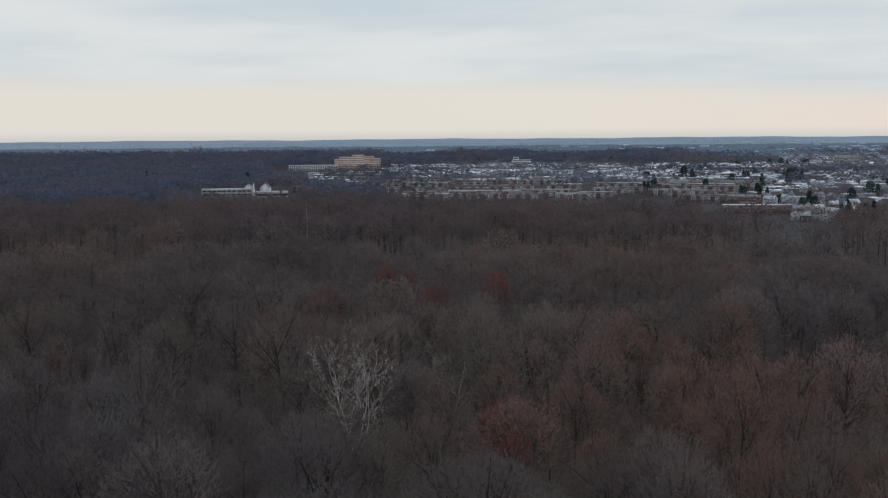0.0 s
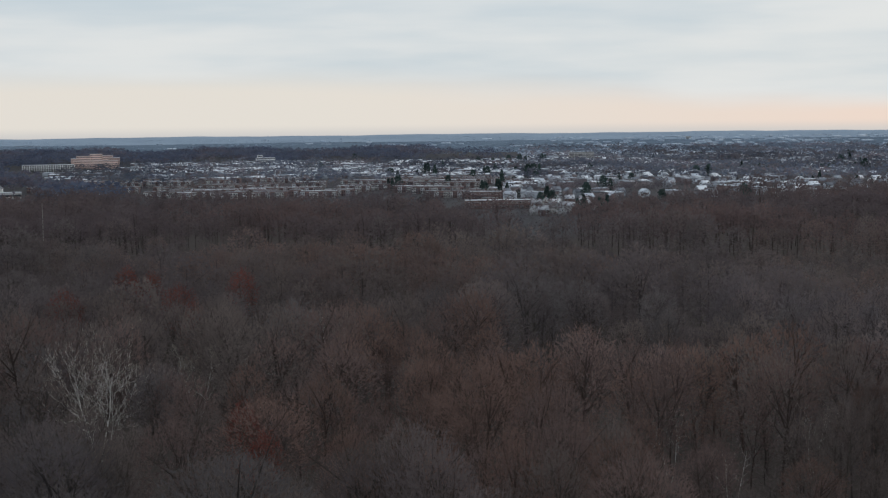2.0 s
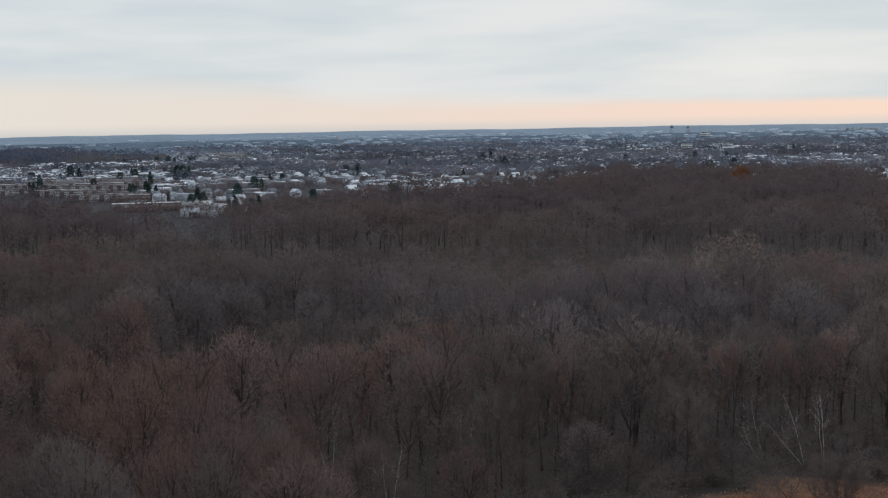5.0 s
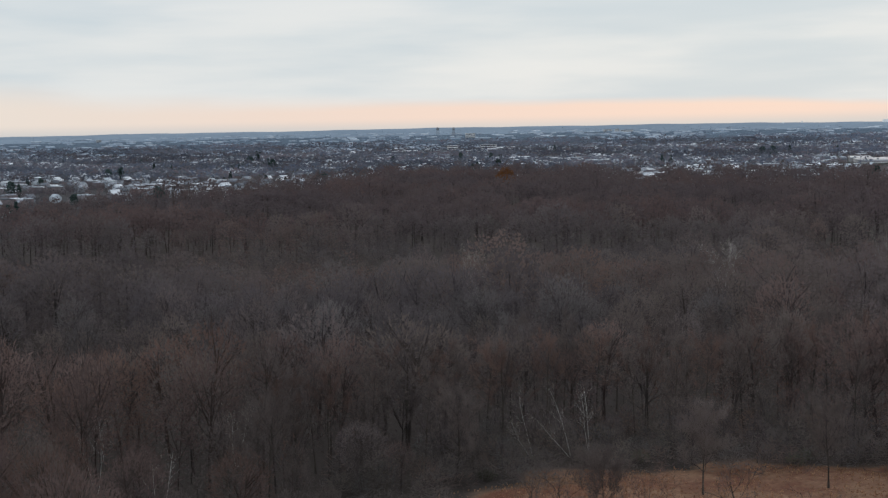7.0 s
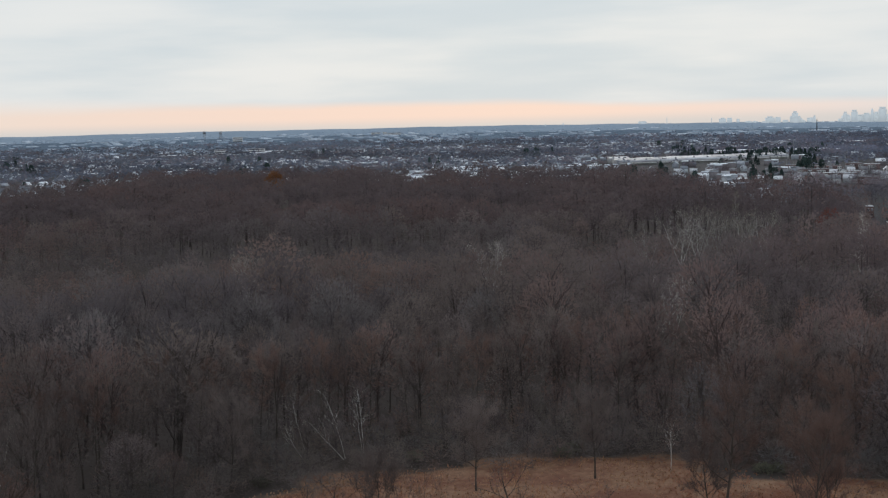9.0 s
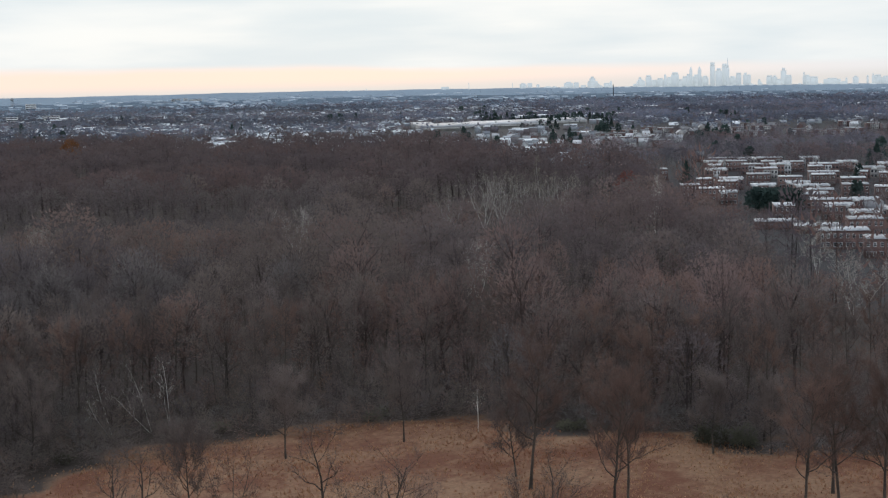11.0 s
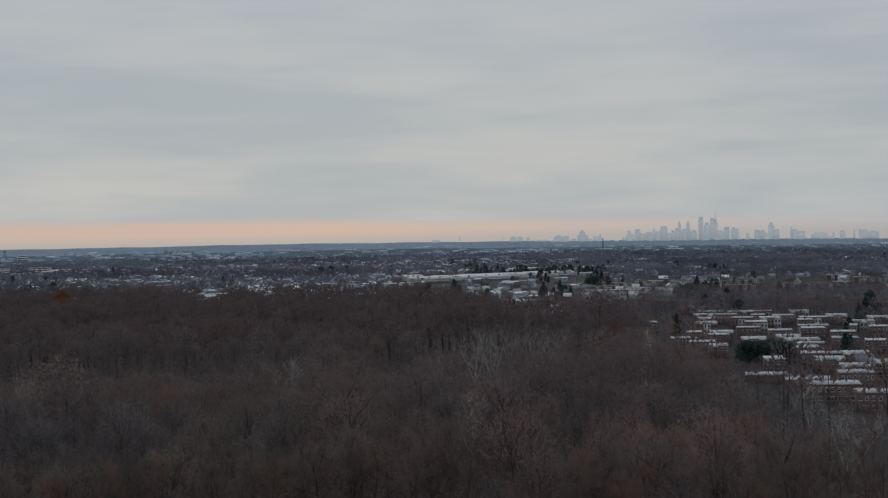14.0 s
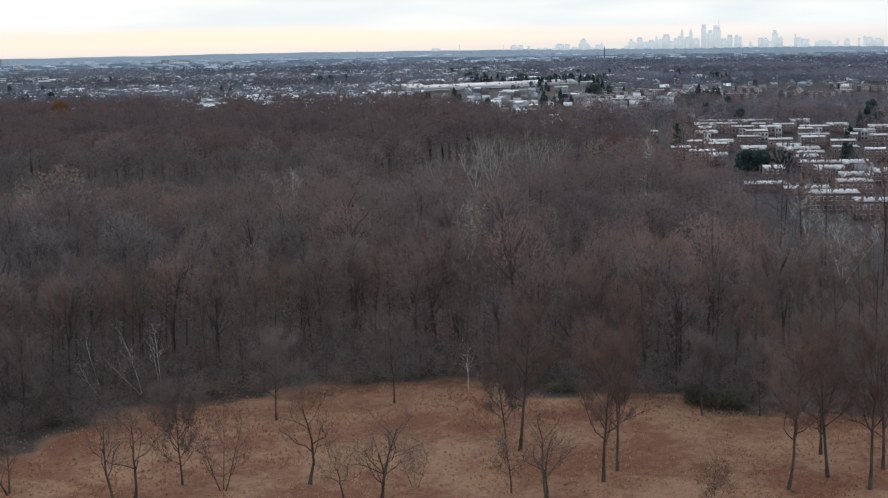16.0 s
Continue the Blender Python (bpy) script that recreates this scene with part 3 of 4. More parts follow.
# ---- undergrowth and grass ----
def build_undergrowth():
    rng = np.random.default_rng(31)

    def fringe(x, y, az, r):
        d = r - meadow_edge(az)
        return (az > 24) & (d > -3 + 4 * np.sin(x / 6)) & (d < 42) & (rng.uniform(size=len(x)) < 0.75)
    s = scatter(rng, 22, 76, 190, 375, 4.2, fringe, 6.0)
    s[:, 2] *= rng.uniform(0.5, 1.3, len(s))
    s[:, 3] *= 1.5
    s[:, 4:7] = s[:, 4:7] * 1.02 + (0.0, 0.006, 0.0)
    plant("undergrowth", s, 4, 32, "tangled grey-brown bushes along the meadow's edge", "bushes", 8)

    def sparse(x, y, az, r):
        return (az > 20) & (az < 78) & (r < meadow_edge(az) - 3) & (np.sin(x / 11) + np.cos(y / 8) + rng.normal(size=len(x)) * 0.7 > 1.2)
    s = scatter(rng, 20, 78, 190, 300, 6.0, sparse, 1.6)
    s[:, 2] *= rng.uniform(0.6, 2.0, len(s))
    s[:, 3] *= 2.4
    s[:, 4:7] = s[:, 4:7] * (2.0, 1.3, 0.9)
    plant("meadow_scrub", s, 4, 33, "low rust-brown scrub in the dry meadow", "bushes", 8)

    n = 46000
    az, r = rng.uniform(24, 76, n), np.sqrt(rng.uniform(195 ** 2, 306 ** 2, n))
    x, y = r * np.sin(np.radians(az)), r * np.cos(np.radians(az))
    clump = np.sin(x / 7 + 2 * np.sin(y / 13)) * np.cos(y / 5.3) + rng.normal(size=n) * 0.5
    ok = (r < meadow_edge(az) + 2) & (clump > -0.35)
    x, y, clump = x[ok], y[ok], clump[ok]
    n = len(x)
    d = rng.normal(size=(n, 3)) * 0.35 + (0, 0, 1)
    tall = rng.uniform(0.15, 0.45, n) * (1 + 0.3 * clump)
    g = Shape()
    g.slivers(np.c_[x, y, terrain(x, y) - 0.02], d * tall[:, None], rng.uniform(0.25, 0.6, n), rng)
    v, f = g.arrays()
    rust = (0.5 + 0.5 * np.sin(x / 17 + 1) * np.cos(y / 12) + rng.normal(size=n) * 0.25).clip(0, 1)[:, None]
    tone = np.array((0.48, 0.295, 0.18)) * (1 - rust) + np.array((0.36, 0.18, 0.112)) * rust
    tone = np.repeat(tone * rng.uniform(0.8, 1.15, (n, 1)), 3, 0)
    tagged(new("tall_grass", mesh_of("tall_grass", v, f, GRASS, tone)), "tall dry straw and rust grass of the meadow", "grass", kind="stuff")


build_undergrowth()


# ---- single trees ----
def bare_tree(name, az, r, h, rad, seed, label, group="", bark=BARK, twig=TWIG, tilt=0.0, **how):
    """A tree with its trunk and limbs and its crown of twigs."""
    x, y = place(az, r)
    ob = thing(name, pose(x, y, ground_at(x, y), 0, 0, -az) @ pose(0, 0, 0, 0, tilt, az), label, "tree", group)
    wood, fuzz = grow(np.random.default_rng(seed), h, rad, **how)
    part("trunk", wood.mesh("trunk", bark, True), ob)
    if fuzz.n:
        part("crown", fuzz.mesh("crown", twig), ob)
    return ob


MEADOW_TREES = ((50.9, 281, 17), (56.3, 245, 27), (55.7, 253, 15), (59.9, 227, 25), (60.5, 233, 23), (41.7, 234, 16), (45.8, 272, 17), (67.7, 226, 25),
                (69.0, 247, 24), (69.3, 234, 26), (71.0, 229, 27), (71.5, 240, 25), (66.5, 271, 14), (64.1, 270, 15), (61.2, 289, 21), (35.3, 280, 19))
for i, (az, r, h) in enumerate(MEADOW_TREES):
    rusty = i in (1, 3, 4, 7, 9, 10, 14)
    bare_tree("tree", az, r, h, h * (0.30, 0.27, 0.32)[i % 3], 100 + i, "tall bare tree with rust-brown twigs on the dry meadow" if rusty else "bare grey-brown tree on the dry meadow",
              "meadow trees", BARK, RED_TWIG if rusty else TWIG, low=(0.30, 0.38, 0.25)[i % 3], limbs=15, subs=6, twigs=6000, long=1.7, thick=0.04, girth=0.0125, bend=0.2)
GNARLED = ((47.1, 229, 17), (38.8, 227, 15), (39.7, 229, 15), (50.2, 215, 15), (57.4, 215, 14), (34.6, 239, 11), (48.6, 219, 10), (55.9, 221, 9))
for i, (az, r, h) in enumerate(GNARLED):
    bare_tree("gnarled_tree", az, r, h, h * 0.40, 140 + i, "dark gnarled bare tree with wide crooked limbs", "gnarled trees", low=0.36, limbs=8, subs=5,
              twigs=900, long=1.3, thick=0.035, stems=1 + (i in (3, 4, 5)), girth=0.019, bend=0.3)
for i, (az, r, h) in enumerate(((43.4, 229, 16), (64.7, 218, 6), (51.7, 225, 8))):
    bare_tree("thicket_tree", az, r, h, h * 0.33, 160 + i, "bushy many-stemmed bare tree in the dry grass", "thicket trees", BARK, RED_TWIG, low=0.12, limbs=9, subs=4,
              twigs=1000, long=1.5, thick=0.05, stems=3, girth=0.007)

# sycamores with white limbs
for i, (az, r, h, rad, stems) in enumerate(PALE):
    bare_tree("sycamore", az, r, h, rad, 200 + i, "bare sycamore with bright white limbs among brown trees", "white sycamores", PALE_BARK if r < 640 and i not in (1, 3) else GREY_BARK, PALE_TWIG if r < 640 and i not in (1, 3) else GREY_TWIG,
              low=0.2, limbs=9, subs=7, twigs=1500 if r < 640 else 800, long=1.8, thick=0.03 + r * 0.0001, stems=stems, girth=0.0024 + r * 0.000007, bend=0.26, sides=4)
for i, (az, r, h) in enumerate(((-14.9, 420, 23), (-11.5, 560, 26), (-17.3, 640, 27), (2.9, 372, 20), (6.0, 430, 20), (38.6, 300, 17), (40.2, 302, 18), (41.0, 306, 17), (54.1, 288, 12), (20.2, 285, 18), (22.8, 262, 15), (26.0, 300, 17))):
    bare_tree("birch", az, r, h, 2.6, 230 + i, "slender bare tree with pale bark and few branches", "pale slender trees", PALE_BARK, PALE_TWIG, -26.0 if az in (38.6, 40.2) else 0.0,
              low=0.45, limbs=7, subs=3, twigs=120 if az != 54.1 else 20, long=1.4, thick=0.04, stems=2, girth=0.0038, bend=0.2, sides=4)


def leafy_tree(name, az, r, h, rad, seed, mat, label, group):
    """A tree that still holds its dry leaves."""
    x, y = place(az, r)
    rng = np.random.default_rng(seed)
    ob = thing(name, pose(x, y, ground_at(x, y)), label, "tree", group)
    wood, _ = grow(rng, h, rad, low=0.3, limbs=8, subs=3, twigs=0, sides=4)
    part("trunk", wood.mesh("trunk", BARK, True), ob)
    s, n = Shape(), 1500
    p, d = crown_points(rng, n, h, rad, 0.3)
    s.slivers(p, (d + rng.normal(size=(n, 3)) * 0.8) * rng.uniform(0.3, 0.7, (n, 1)) * max(1, r / 700), rng.uniform(0.10, 0.24, n) * max(1, r / 360), rng)
    part("crown", s.mesh("crown", mat), ob)


for i, (az, r, h, rad) in enumerate(OAKS):
    leafy_tree("oak", az, r, h, rad, 260 + i, RED_LEAF, "dark red oak that keeps its dry leaves", "red oaks")
leafy_tree("beech", 37.66, 1395, 30, 9.0, 275, ORANGE_LEAF, "tree with bright orange dry leaves at the wood's rim", "orange trees")


def build_edge_trees():
    """The front row of the wood, whose trunks show."""
    kinds = []
    for k in range(6):
        kinds.append(bare_tree("wood_tree", 30 + k * 7.3, 303 + 3 * k, 24, 5.6, 300 + k, "tall bare tree with a dark trunk at the wood's edge", "wood edge trees",
                               BARK, (TWIG, RED_TWIG, TWIG)[k % 3], low=0.45, limbs=9, subs=4, twigs=1900, long=1.8, thick=0.055, girth=0.0105))
    rng = np.random.default_rng(41)
    for i in range(64):
        az = 27 + 48 * (i + rng.uniform(-0.4, 0.4)) / 64
        r = float(meadow_edge(az)) + (rng.uniform(4, 60) if az > 54 or i % 9 == 0 else rng.uniform(30, 72))
        x, y = place(az, r)
        copy_thing(kinds[i % 6], pose(x, y, ground_at(x, y), 0, 0, rng.uniform(0, 360)))


build_edge_trees()


def shrub(az, r, h, wide, seed):
    """A rounded leafy bush with several stems."""
    x, y = place(az, r)
    rng = np.random.default_rng(seed)
    ob = thing("shrub", pose(x, y, ground_at(x, y)), "dark green leafy shrub at the meadow's edge", "bush", "meadow shrubs")
    t = Shape()
    for k in range(5):
        a = k * 1.26
        t.tube(wander(rng, (0.1 * math.cos(a), 0.1 * math.sin(a), -0.1), (0.5 * math.cos(a), 0.5 * math.sin(a), 1), h * 0.75, 3, 0.12, 0.1), (0.06, 0.05, 0.035, 0.015), 4)
    part("stem", t.mesh("stem", BARK, True), ob)
    s, n = Shape(), 420
    d = rng.normal(size=(n, 3)) * (1, 1, 0.8) + (0, 0, 0.3)
    d /= np.linalg.norm(d, axis=1)[:, None]
    p = d * rng.uniform(0.5, 1.0, (n, 1)) * (wide, wide, h * 0.5) * (1 + 0.2 * np.sin(4 * d[:, :1] + 5 * d[:, 1:2])) + (0, 0, h * 0.5)
    p[:, 2] = np.maximum(p[:, 2], 0.1)
    s.slivers(p, (d + rng.normal(size=(n, 3)) * 0.7) * 0.35, rng.uniform(0.16, 0.34, n), rng)
    part("foliage", s.mesh("foliage", OLIVE_LEAF), ob)


for i in range(11):
    shrub(63.7 + 0.2 * i + 0.07 * math.sin(i * 2.9), 279 + 3.0 * math.sin(i * 1.7), 2.8 + 1.0 * math.sin(i * 2.3), 2.3 + 0.7 * math.sin(i * 1.1), 420 + i)
for i, (az, r) in enumerate(((49.6, 299), (50.1, 303), (58.6, 289), (57.9, 288), (43.2, 297), (36.6, 282))):
    shrub(az, r, 2.2 + 0.5 * math.sin(i * 2.0), 2.2, 440 + i)


# ---- evergreens ----
def conifer(az, r, h, seed, full=False, name="spruce", label="dark green evergreen among the houses"):
    x, y = place(az, r)
    rng = np.random.default_rng(seed)
    ob = thing(name, pose(x, y, ground_at(x, y)), label, "tree", "evergreens")
    t = Shape()
    t.tube([(0, 0, -0.2), (0, 0, h * 0.5), (0, 0, h * 0.97)], (h * 0.016, h * 0.009, 0.02), 5)
    part("trunk", t.mesh("trunk", BARK), ob)
    s, n = Shape(), 250
    u = rng.uniform(0.05, 1.0, n) ** 0.8
    a = rng.uniform(0, 2 * np.pi, n)
    reach = h * 0.27 * (1.02 - u) ** 0.8 * (0.85 + 0.2 * np.sin(u * 40)) + 0.15
    if full:
        reach = h * 0.31 * np.sqrt(np.clip(1 - ((u - 0.38) / 0.65) ** 2, 0.02, 1)) * (0.85 + 0.25 * np.sin(a * 3 + u * 9))
    # drooping sprays all over the cone
    q = reach * rng.uniform(0.45, 1.0, n)
    p = np.c_[np.cos(a) * q, np.sin(a) * q, u * h + 0.04 * h]
    d = np.c_[np.cos(a) * 0.5, np.sin(a) * 0.5, rng.uniform(-1.0, -0.5, n)] * h * 0.10
    s.slivers(p, d, rng.uniform(0.7, 1.4, n) * h * 0.10, rng)
    part("crown", s.mesh("crown", NEEDLES), ob)
    return ob


def build_evergreens():
    kinds = [conifer(*k) for k in ((63.03, 960, 18, 400), (13.16, 1850, 21, 401), (10.0, 2150, 24, 402, True), (10.9, 1800, 16, 403, True))]
    spots = [(10.35, 2120, 22), (14.17, 1980, 20), (14.6, 1960, 17), (17.4, 1640, 19), (17.7, 1640, 16), (-12.3, 2150, 24), (-8.24, 2050, 22), (-12.0, 2160, 20)]
    spots += [(69.75, 800, 15), (69.95, 805, 14), (69.9, 1000, 12), (65.6, 1160, 15), (70.3, 1120, 14)]
    rng = np.random.default_rng(44)
    for _ in range(84):
        az = rng.uniform(4, 74)
        lo = max(float(wood_edge(az)) * 1.15, 1200 if az > 61 else 900)
        r = lo + (3300 - lo) * rng.uniform() ** 1.2
        for _ in range(int(rng.integers(1, 6))):
            spots.append((az + rng.normal() * 0.35, r + rng.normal() * 22, rng.uniform(10, 20)))
    for k in range(34):
        spots.append((54.6 + 0.17 * k + rng.normal() * 0.05, 2440 + 60 * math.sin(k * 1.3), rng.uniform(12, 21)))
    hedge = [(65.7 + 0.15 * k, 765 + 5 * (k % 2), 12.8 + 0.6 * math.sin(k * 2.1)) for k in range(13)]
    for i, (az, r, h) in enumerate(hedge):
        x, y = place(az, r)
        ob = copy_thing(kinds[2 + i % 2], pose(x, y, ground_at(x, y), 0, 0, i * 73.0))
        k = h / (24, 16)[i % 2]
        ob.scale = (k * 1.2, k * 1.2, k)
    for i, (az, r, h) in enumerate(spots):
        x, y = place(az, r)
        ob = copy_thing(kinds[i % 4], pose(x, y, ground_at(x, y), 0, 0, i * 73.0))
        k = h / (18, 21, 24, 16)[i % 4]
        ob.scale = (k * rng.uniform(0.9, 1.25), k * rng.uniform(0.9, 1.25), k)


build_evergreens()


# ---- houses ----
def cached(store, key, make):
    if key not in store:
        store[key] = make()
    return store[key]


MESHES = {}


def block(name, mat, *dims):
    """A box mesh, kept and shared between alike pieces."""
    def make():
        s = Shape()
        s.box(*dims)
        return s.mesh(name, mat)
    return cached(MESHES, (name, mat.name, *dims), make)


def window_part(x, y, z, wide, tall, parent):
    """A sash window: glass set in a white frame that stands proud of the wall."""
    def make():
        s = Shape()
        s.box(-wide / 2, wide / 2, -0.05, 0.02, 0, tall)
        return s.mesh("window", GLASS)

    def rim():
        s = Shape()
        s.box(-wide / 2 - 0.1, wide / 2 + 0.1, -0.12, 0.02, -0.2, 0.0)
        s.box(-wide / 2 - 0.1, wide / 2 + 0.1, -0.12, 0.02, tall, tall + 0.22)
        s.box(-wide / 2 - 0.1, -wide / 2, -0.1, 0.02, 0, tall)
        s.box(wide / 2, wide / 2 + 0.1, -0.1, 0.02, 0, tall)
        s.box(-wide / 2, wide / 2, -0.09, 0.0, tall * 0.48, tall * 0.54)
        return s.mesh("frame", WHITE_PAINT)
    ob = part("window", cached(MESHES, ("pane", wide, tall), make), parent, m=pose(x, y, z))
    part("frame", cached(MESHES, ("rim", wide, tall), rim), ob)


def terrace(az, r, wide, style, turn=0.0, high=8.0, windows=True):
    """A row of brick houses under one sloping white roof; its front looks at the meadow."""
    x, y = place(az, r)
    units = max(1, round(wide / 5.2))
    w, deep = units * 5.2, 12.0
    ob = thing("row_house", pose(x, y, ground_at(x, y), 0, 0, -az + turn),
               "brick row houses with white gables and a white flat roof" if style == "d" else "plain brick row houses with a sloping white flat roof", "house", "row houses")
    s = Shape()
    s.prism(((0, -1), (deep, -1), (deep, high + 0.1), (0, high - 0.15)), -w / 2, w / 2)
    part("wall", s.mesh("wall", BRICK), ob)
    s = Shape()
    s.prism(((-0.35, high - 0.18), (deep + 0.2, high + 0.1), (deep + 0.2, high + 0.32), (-0.35, high + 0.04)), -w / 2 - 0.15, w / 2 + 0.15)
    plain = r > 1150 and int(az * 37) % 3 > 0
    part("roof", s.mesh("roof", GREY_ROOF if plain else WHITE_ROOF), ob, "grey flat roof" if plain else "white-coated flat roof")
    part("cornice", block("cornice", WHITE_PAINT if style == "d" else BRICK, -w / 2, w / 2, -0.3, 0.0, high - 0.55, high - 0.2), ob)
    for k in range(units):
        u = -w / 2 + 5.2 * (k + 0.5)
        if style == "d" and k % 2 == 0 and k + 1 < units + 1:
            def gable():
                s = Shape()
                v = [(x, y, z) for y in (-0.45, 1.2) for x, z in ((-2.0, high - 1.15), (2.0, high - 1.15), (2.0, high - 0.8), (0.0, high + 0.55), (-2.0, high - 0.8))]
                f = [(0, 1, 2), (0, 2, 3), (0, 3, 4), (5, 7, 6), (5, 8, 7), (5, 9, 8)]
                for i in range(5):
                    j = (i + 1) % 5
                    f += [(i, i + 5, j + 5), (i, j + 5, j)]
                s.put(v, f)
                return s.mesh("gable", WHITE_PAINT)
            part("gable", cached(MESHES, ("gable", high), gable), ob, "white-trimmed gable", m=pose(u, 0, 0))
        if k % 2:
            part("chimney", block("chimney", BRICK, -0.4, 0.4, -0.4, 0.4, 0.0, 1.7), ob, m=pose(u - 2.6, 8.0, high + 0.3))
        if windows:
            for z in (1.2, 4.9):
                for dx in (-1.25, 1.25):
                    window_part(u + dx, 0, z, 1.0, 1.5, ob)
    if not windows and style != "g":
        # fronts of brick, stucco or siding, one a house
        for k in range(units):
            skin = (BRICK, CONCRETE, PALE_SIDING, CONCRETE, BRICK)[(k * 7 + int(r)) % 5]

            def make():
                s = Shape()
                s.box(-2.5, 2.5, -0.15, -0.004, -1.0, high - 1.1)
                g = Shape()
                for z in (1.0, 4.3):
                    for dx in (-1.2, 1.2):
                        g.box(dx - 0.6, dx + 0.6, -0.2, -0.15, z, z + 1.7)
                v, f = s.arrays()
                v2, f2 = g.arrays()
                me2 = mesh_of("front", np.concatenate([v, v2]), np.concatenate([f, f2 + len(v)]), skin)
                me2.materials.append(GLASS)
                me2.polygons.foreach_set("material_index", np.r_[np.zeros(len(f), np.int32), np.ones(len(f2), np.int32)])
                return me2
            part("front", cached(MESHES, ("front", skin.name, high), make), ob, m=pose(-w / 2 + 5.2 * (k + 0.5), 0, 0))
    if style != "g" and windows:
        for k in range(units):
            u = -w / 2 + 5.2 * (k + 0.5)
            part("porch_roof", block("porch_roof", GREY_ROOF, -1.6, 1.6, -1.6, -0.002, 2.75, 3.0), ob, m=pose(u - 0.6, 0, 0))
    return ob


ROWS_NEAR = ((67.01, 717, 12, "d"), (68.06, 793, 15, "p"), (69.14, 720, 14, "d"), (66.71, 669, 20, "g"), (68.32, 650, 21, "g"), (69.37, 590, 21, "p"),
             (70.96, 561, 18, "p"), (66.16, 875, 14, "d"), (67.53, 892, 16, "d"), (68.54, 957, 15, "p"), (69.47, 1079, 17, "d"), (69.71, 924, 18, "p"),
             (64.69, 907, 16, "p"), (64.76, 816, 9, "d"), (63.77, 929, 13, "p"), (63.35, 880, 14, "p"))
ROWS_NEXT = ((64.25, 1041, 11, "d"), (65.07, 1079, 17, "p"), (66.34, 1074, 10, "p"), (67.35, 1071, 17, "p"), (68.25, 1029, 12, "p"), (65.97, 962, 15, "p"),
             (67.24, 938, 15, "p"), (68.38, 800, 10, "p"), (71.05, 1063, 18, "d"), (71.16, 976, 17, "p"), (71.23, 706, 11, "d"), (64.09, 847, 14, "p"),
             (70.1, 983, 7, "p"), (62.14, 1010, 6, "p"), (71.06, 848, 14, "p"))
for az, r, wide, style in ROWS_NEAR + ROWS_NEXT:
    if style == "g":
        terrace(az, r, wide, style, 4, 4.0, False)
    else:
        terrace(az, r, wide, style, 4.0 + 3 * math.sin(az * 5))


def gabled(az, r, wide, deep, eaves, turn, wall, roof, label, name="house"):
    """A detached house with a pitched roof, windows and a chimney."""
    x, y = place(az, r)
    ob = thing(name, pose(x, y, ground_at(x, y), 0, 0, -az + turn), label, "house", "detached houses")
    peak = eaves + deep * 0.42

    def walls():
        s = Shape()
        s.prism(((-deep / 2, -1), (deep / 2, -1), (deep / 2, eaves), (0, peak), (-deep / 2, eaves)), -wide / 2, wide / 2)
        return s.mesh("wall", wall)

    def cap():
        s = Shape()
        s.prism(((-deep / 2 - 0.5, eaves - 0.3), (0, peak + 0.05), (0, peak + 0.4), (-deep / 2 - 0.5, eaves + 0.05)), -wide / 2 - 0.4, wide / 2 + 0.4)
        s.prism(((deep / 2 + 0.5, eaves - 0.3), (deep / 2 + 0.5, eaves + 0.05), (0, peak + 0.4), (0, peak + 0.05)), -wide / 2 - 0.4, wide / 2 + 0.4)
        return s.mesh("roof", roof)
    part("wall", cached(MESHES, ("gw", wide, deep, eaves, wall.name), walls), ob)
    part("roof", cached(MESHES, ("gr", wide, deep, eaves, roof.name), cap), ob)
    part("chimney", block("chimney", BRICK, -0.4, 0.4, -0.4, 0.4, 0.0, 2.2), ob, m=pose(wide * 0.3, 0.6, peak - 0.6))
    for z in (1.1, 4.0) if r < 1450 else ():
        for dx in (-0.28, 0.28):
            window_part(wide * dx, -deep / 2, z, 1.1, 1.5, ob)
    for z in (1.1, 4.0) if r < 1450 else ():
        for s, rz in ((-1, -90), (1, 90)):
            w = part("window", MESHES[("pane", 1.1, 1.5)], ob, m=pose(s * wide / 2, 0, z, 0, 0, rz))
            part("frame", MESHES[("rim", 1.1, 1.5)], w)
    return ob


SIDING = (PALE_SIDING, BRICK, CONCRETE, PALE_SIDING)
for i, (az, r) in enumerate(((14.5, 1210), (14.9, 1190), (15.3, 1225), (15.7, 1190), (16.1, 1240), (14.6, 1290), (15.0, 1330), (15.4, 1300), (15.8, 1250), (16.3, 1220),
                             (16.7, 1290), (17.2, 1270), (15.5, 1400), (16.0, 1380), (14.3, 1310), (15.2, 1270), (16.6, 1360), (70.49, 735),
                             *((54.2 + 0.23 * k + 0.08 * math.sin(k * 2.3), 1640 + 130 * math.sin(k * 1.9)) for k in range(34)))):
    gabled(az, r, 9, 8, 5.4, 90 * (i % 3 == 0) + 8 * math.sin(i * 3), SIDING[i % 4], (GREY_ROOF, WHITE_ROOF)[i % 3 == 1],
           ("white-sided house with a pale pitched roof", "brick house with a grey shingle roof", "grey stucco house with a pitched roof", "white-sided house with a pale pitched roof")[i % 4])


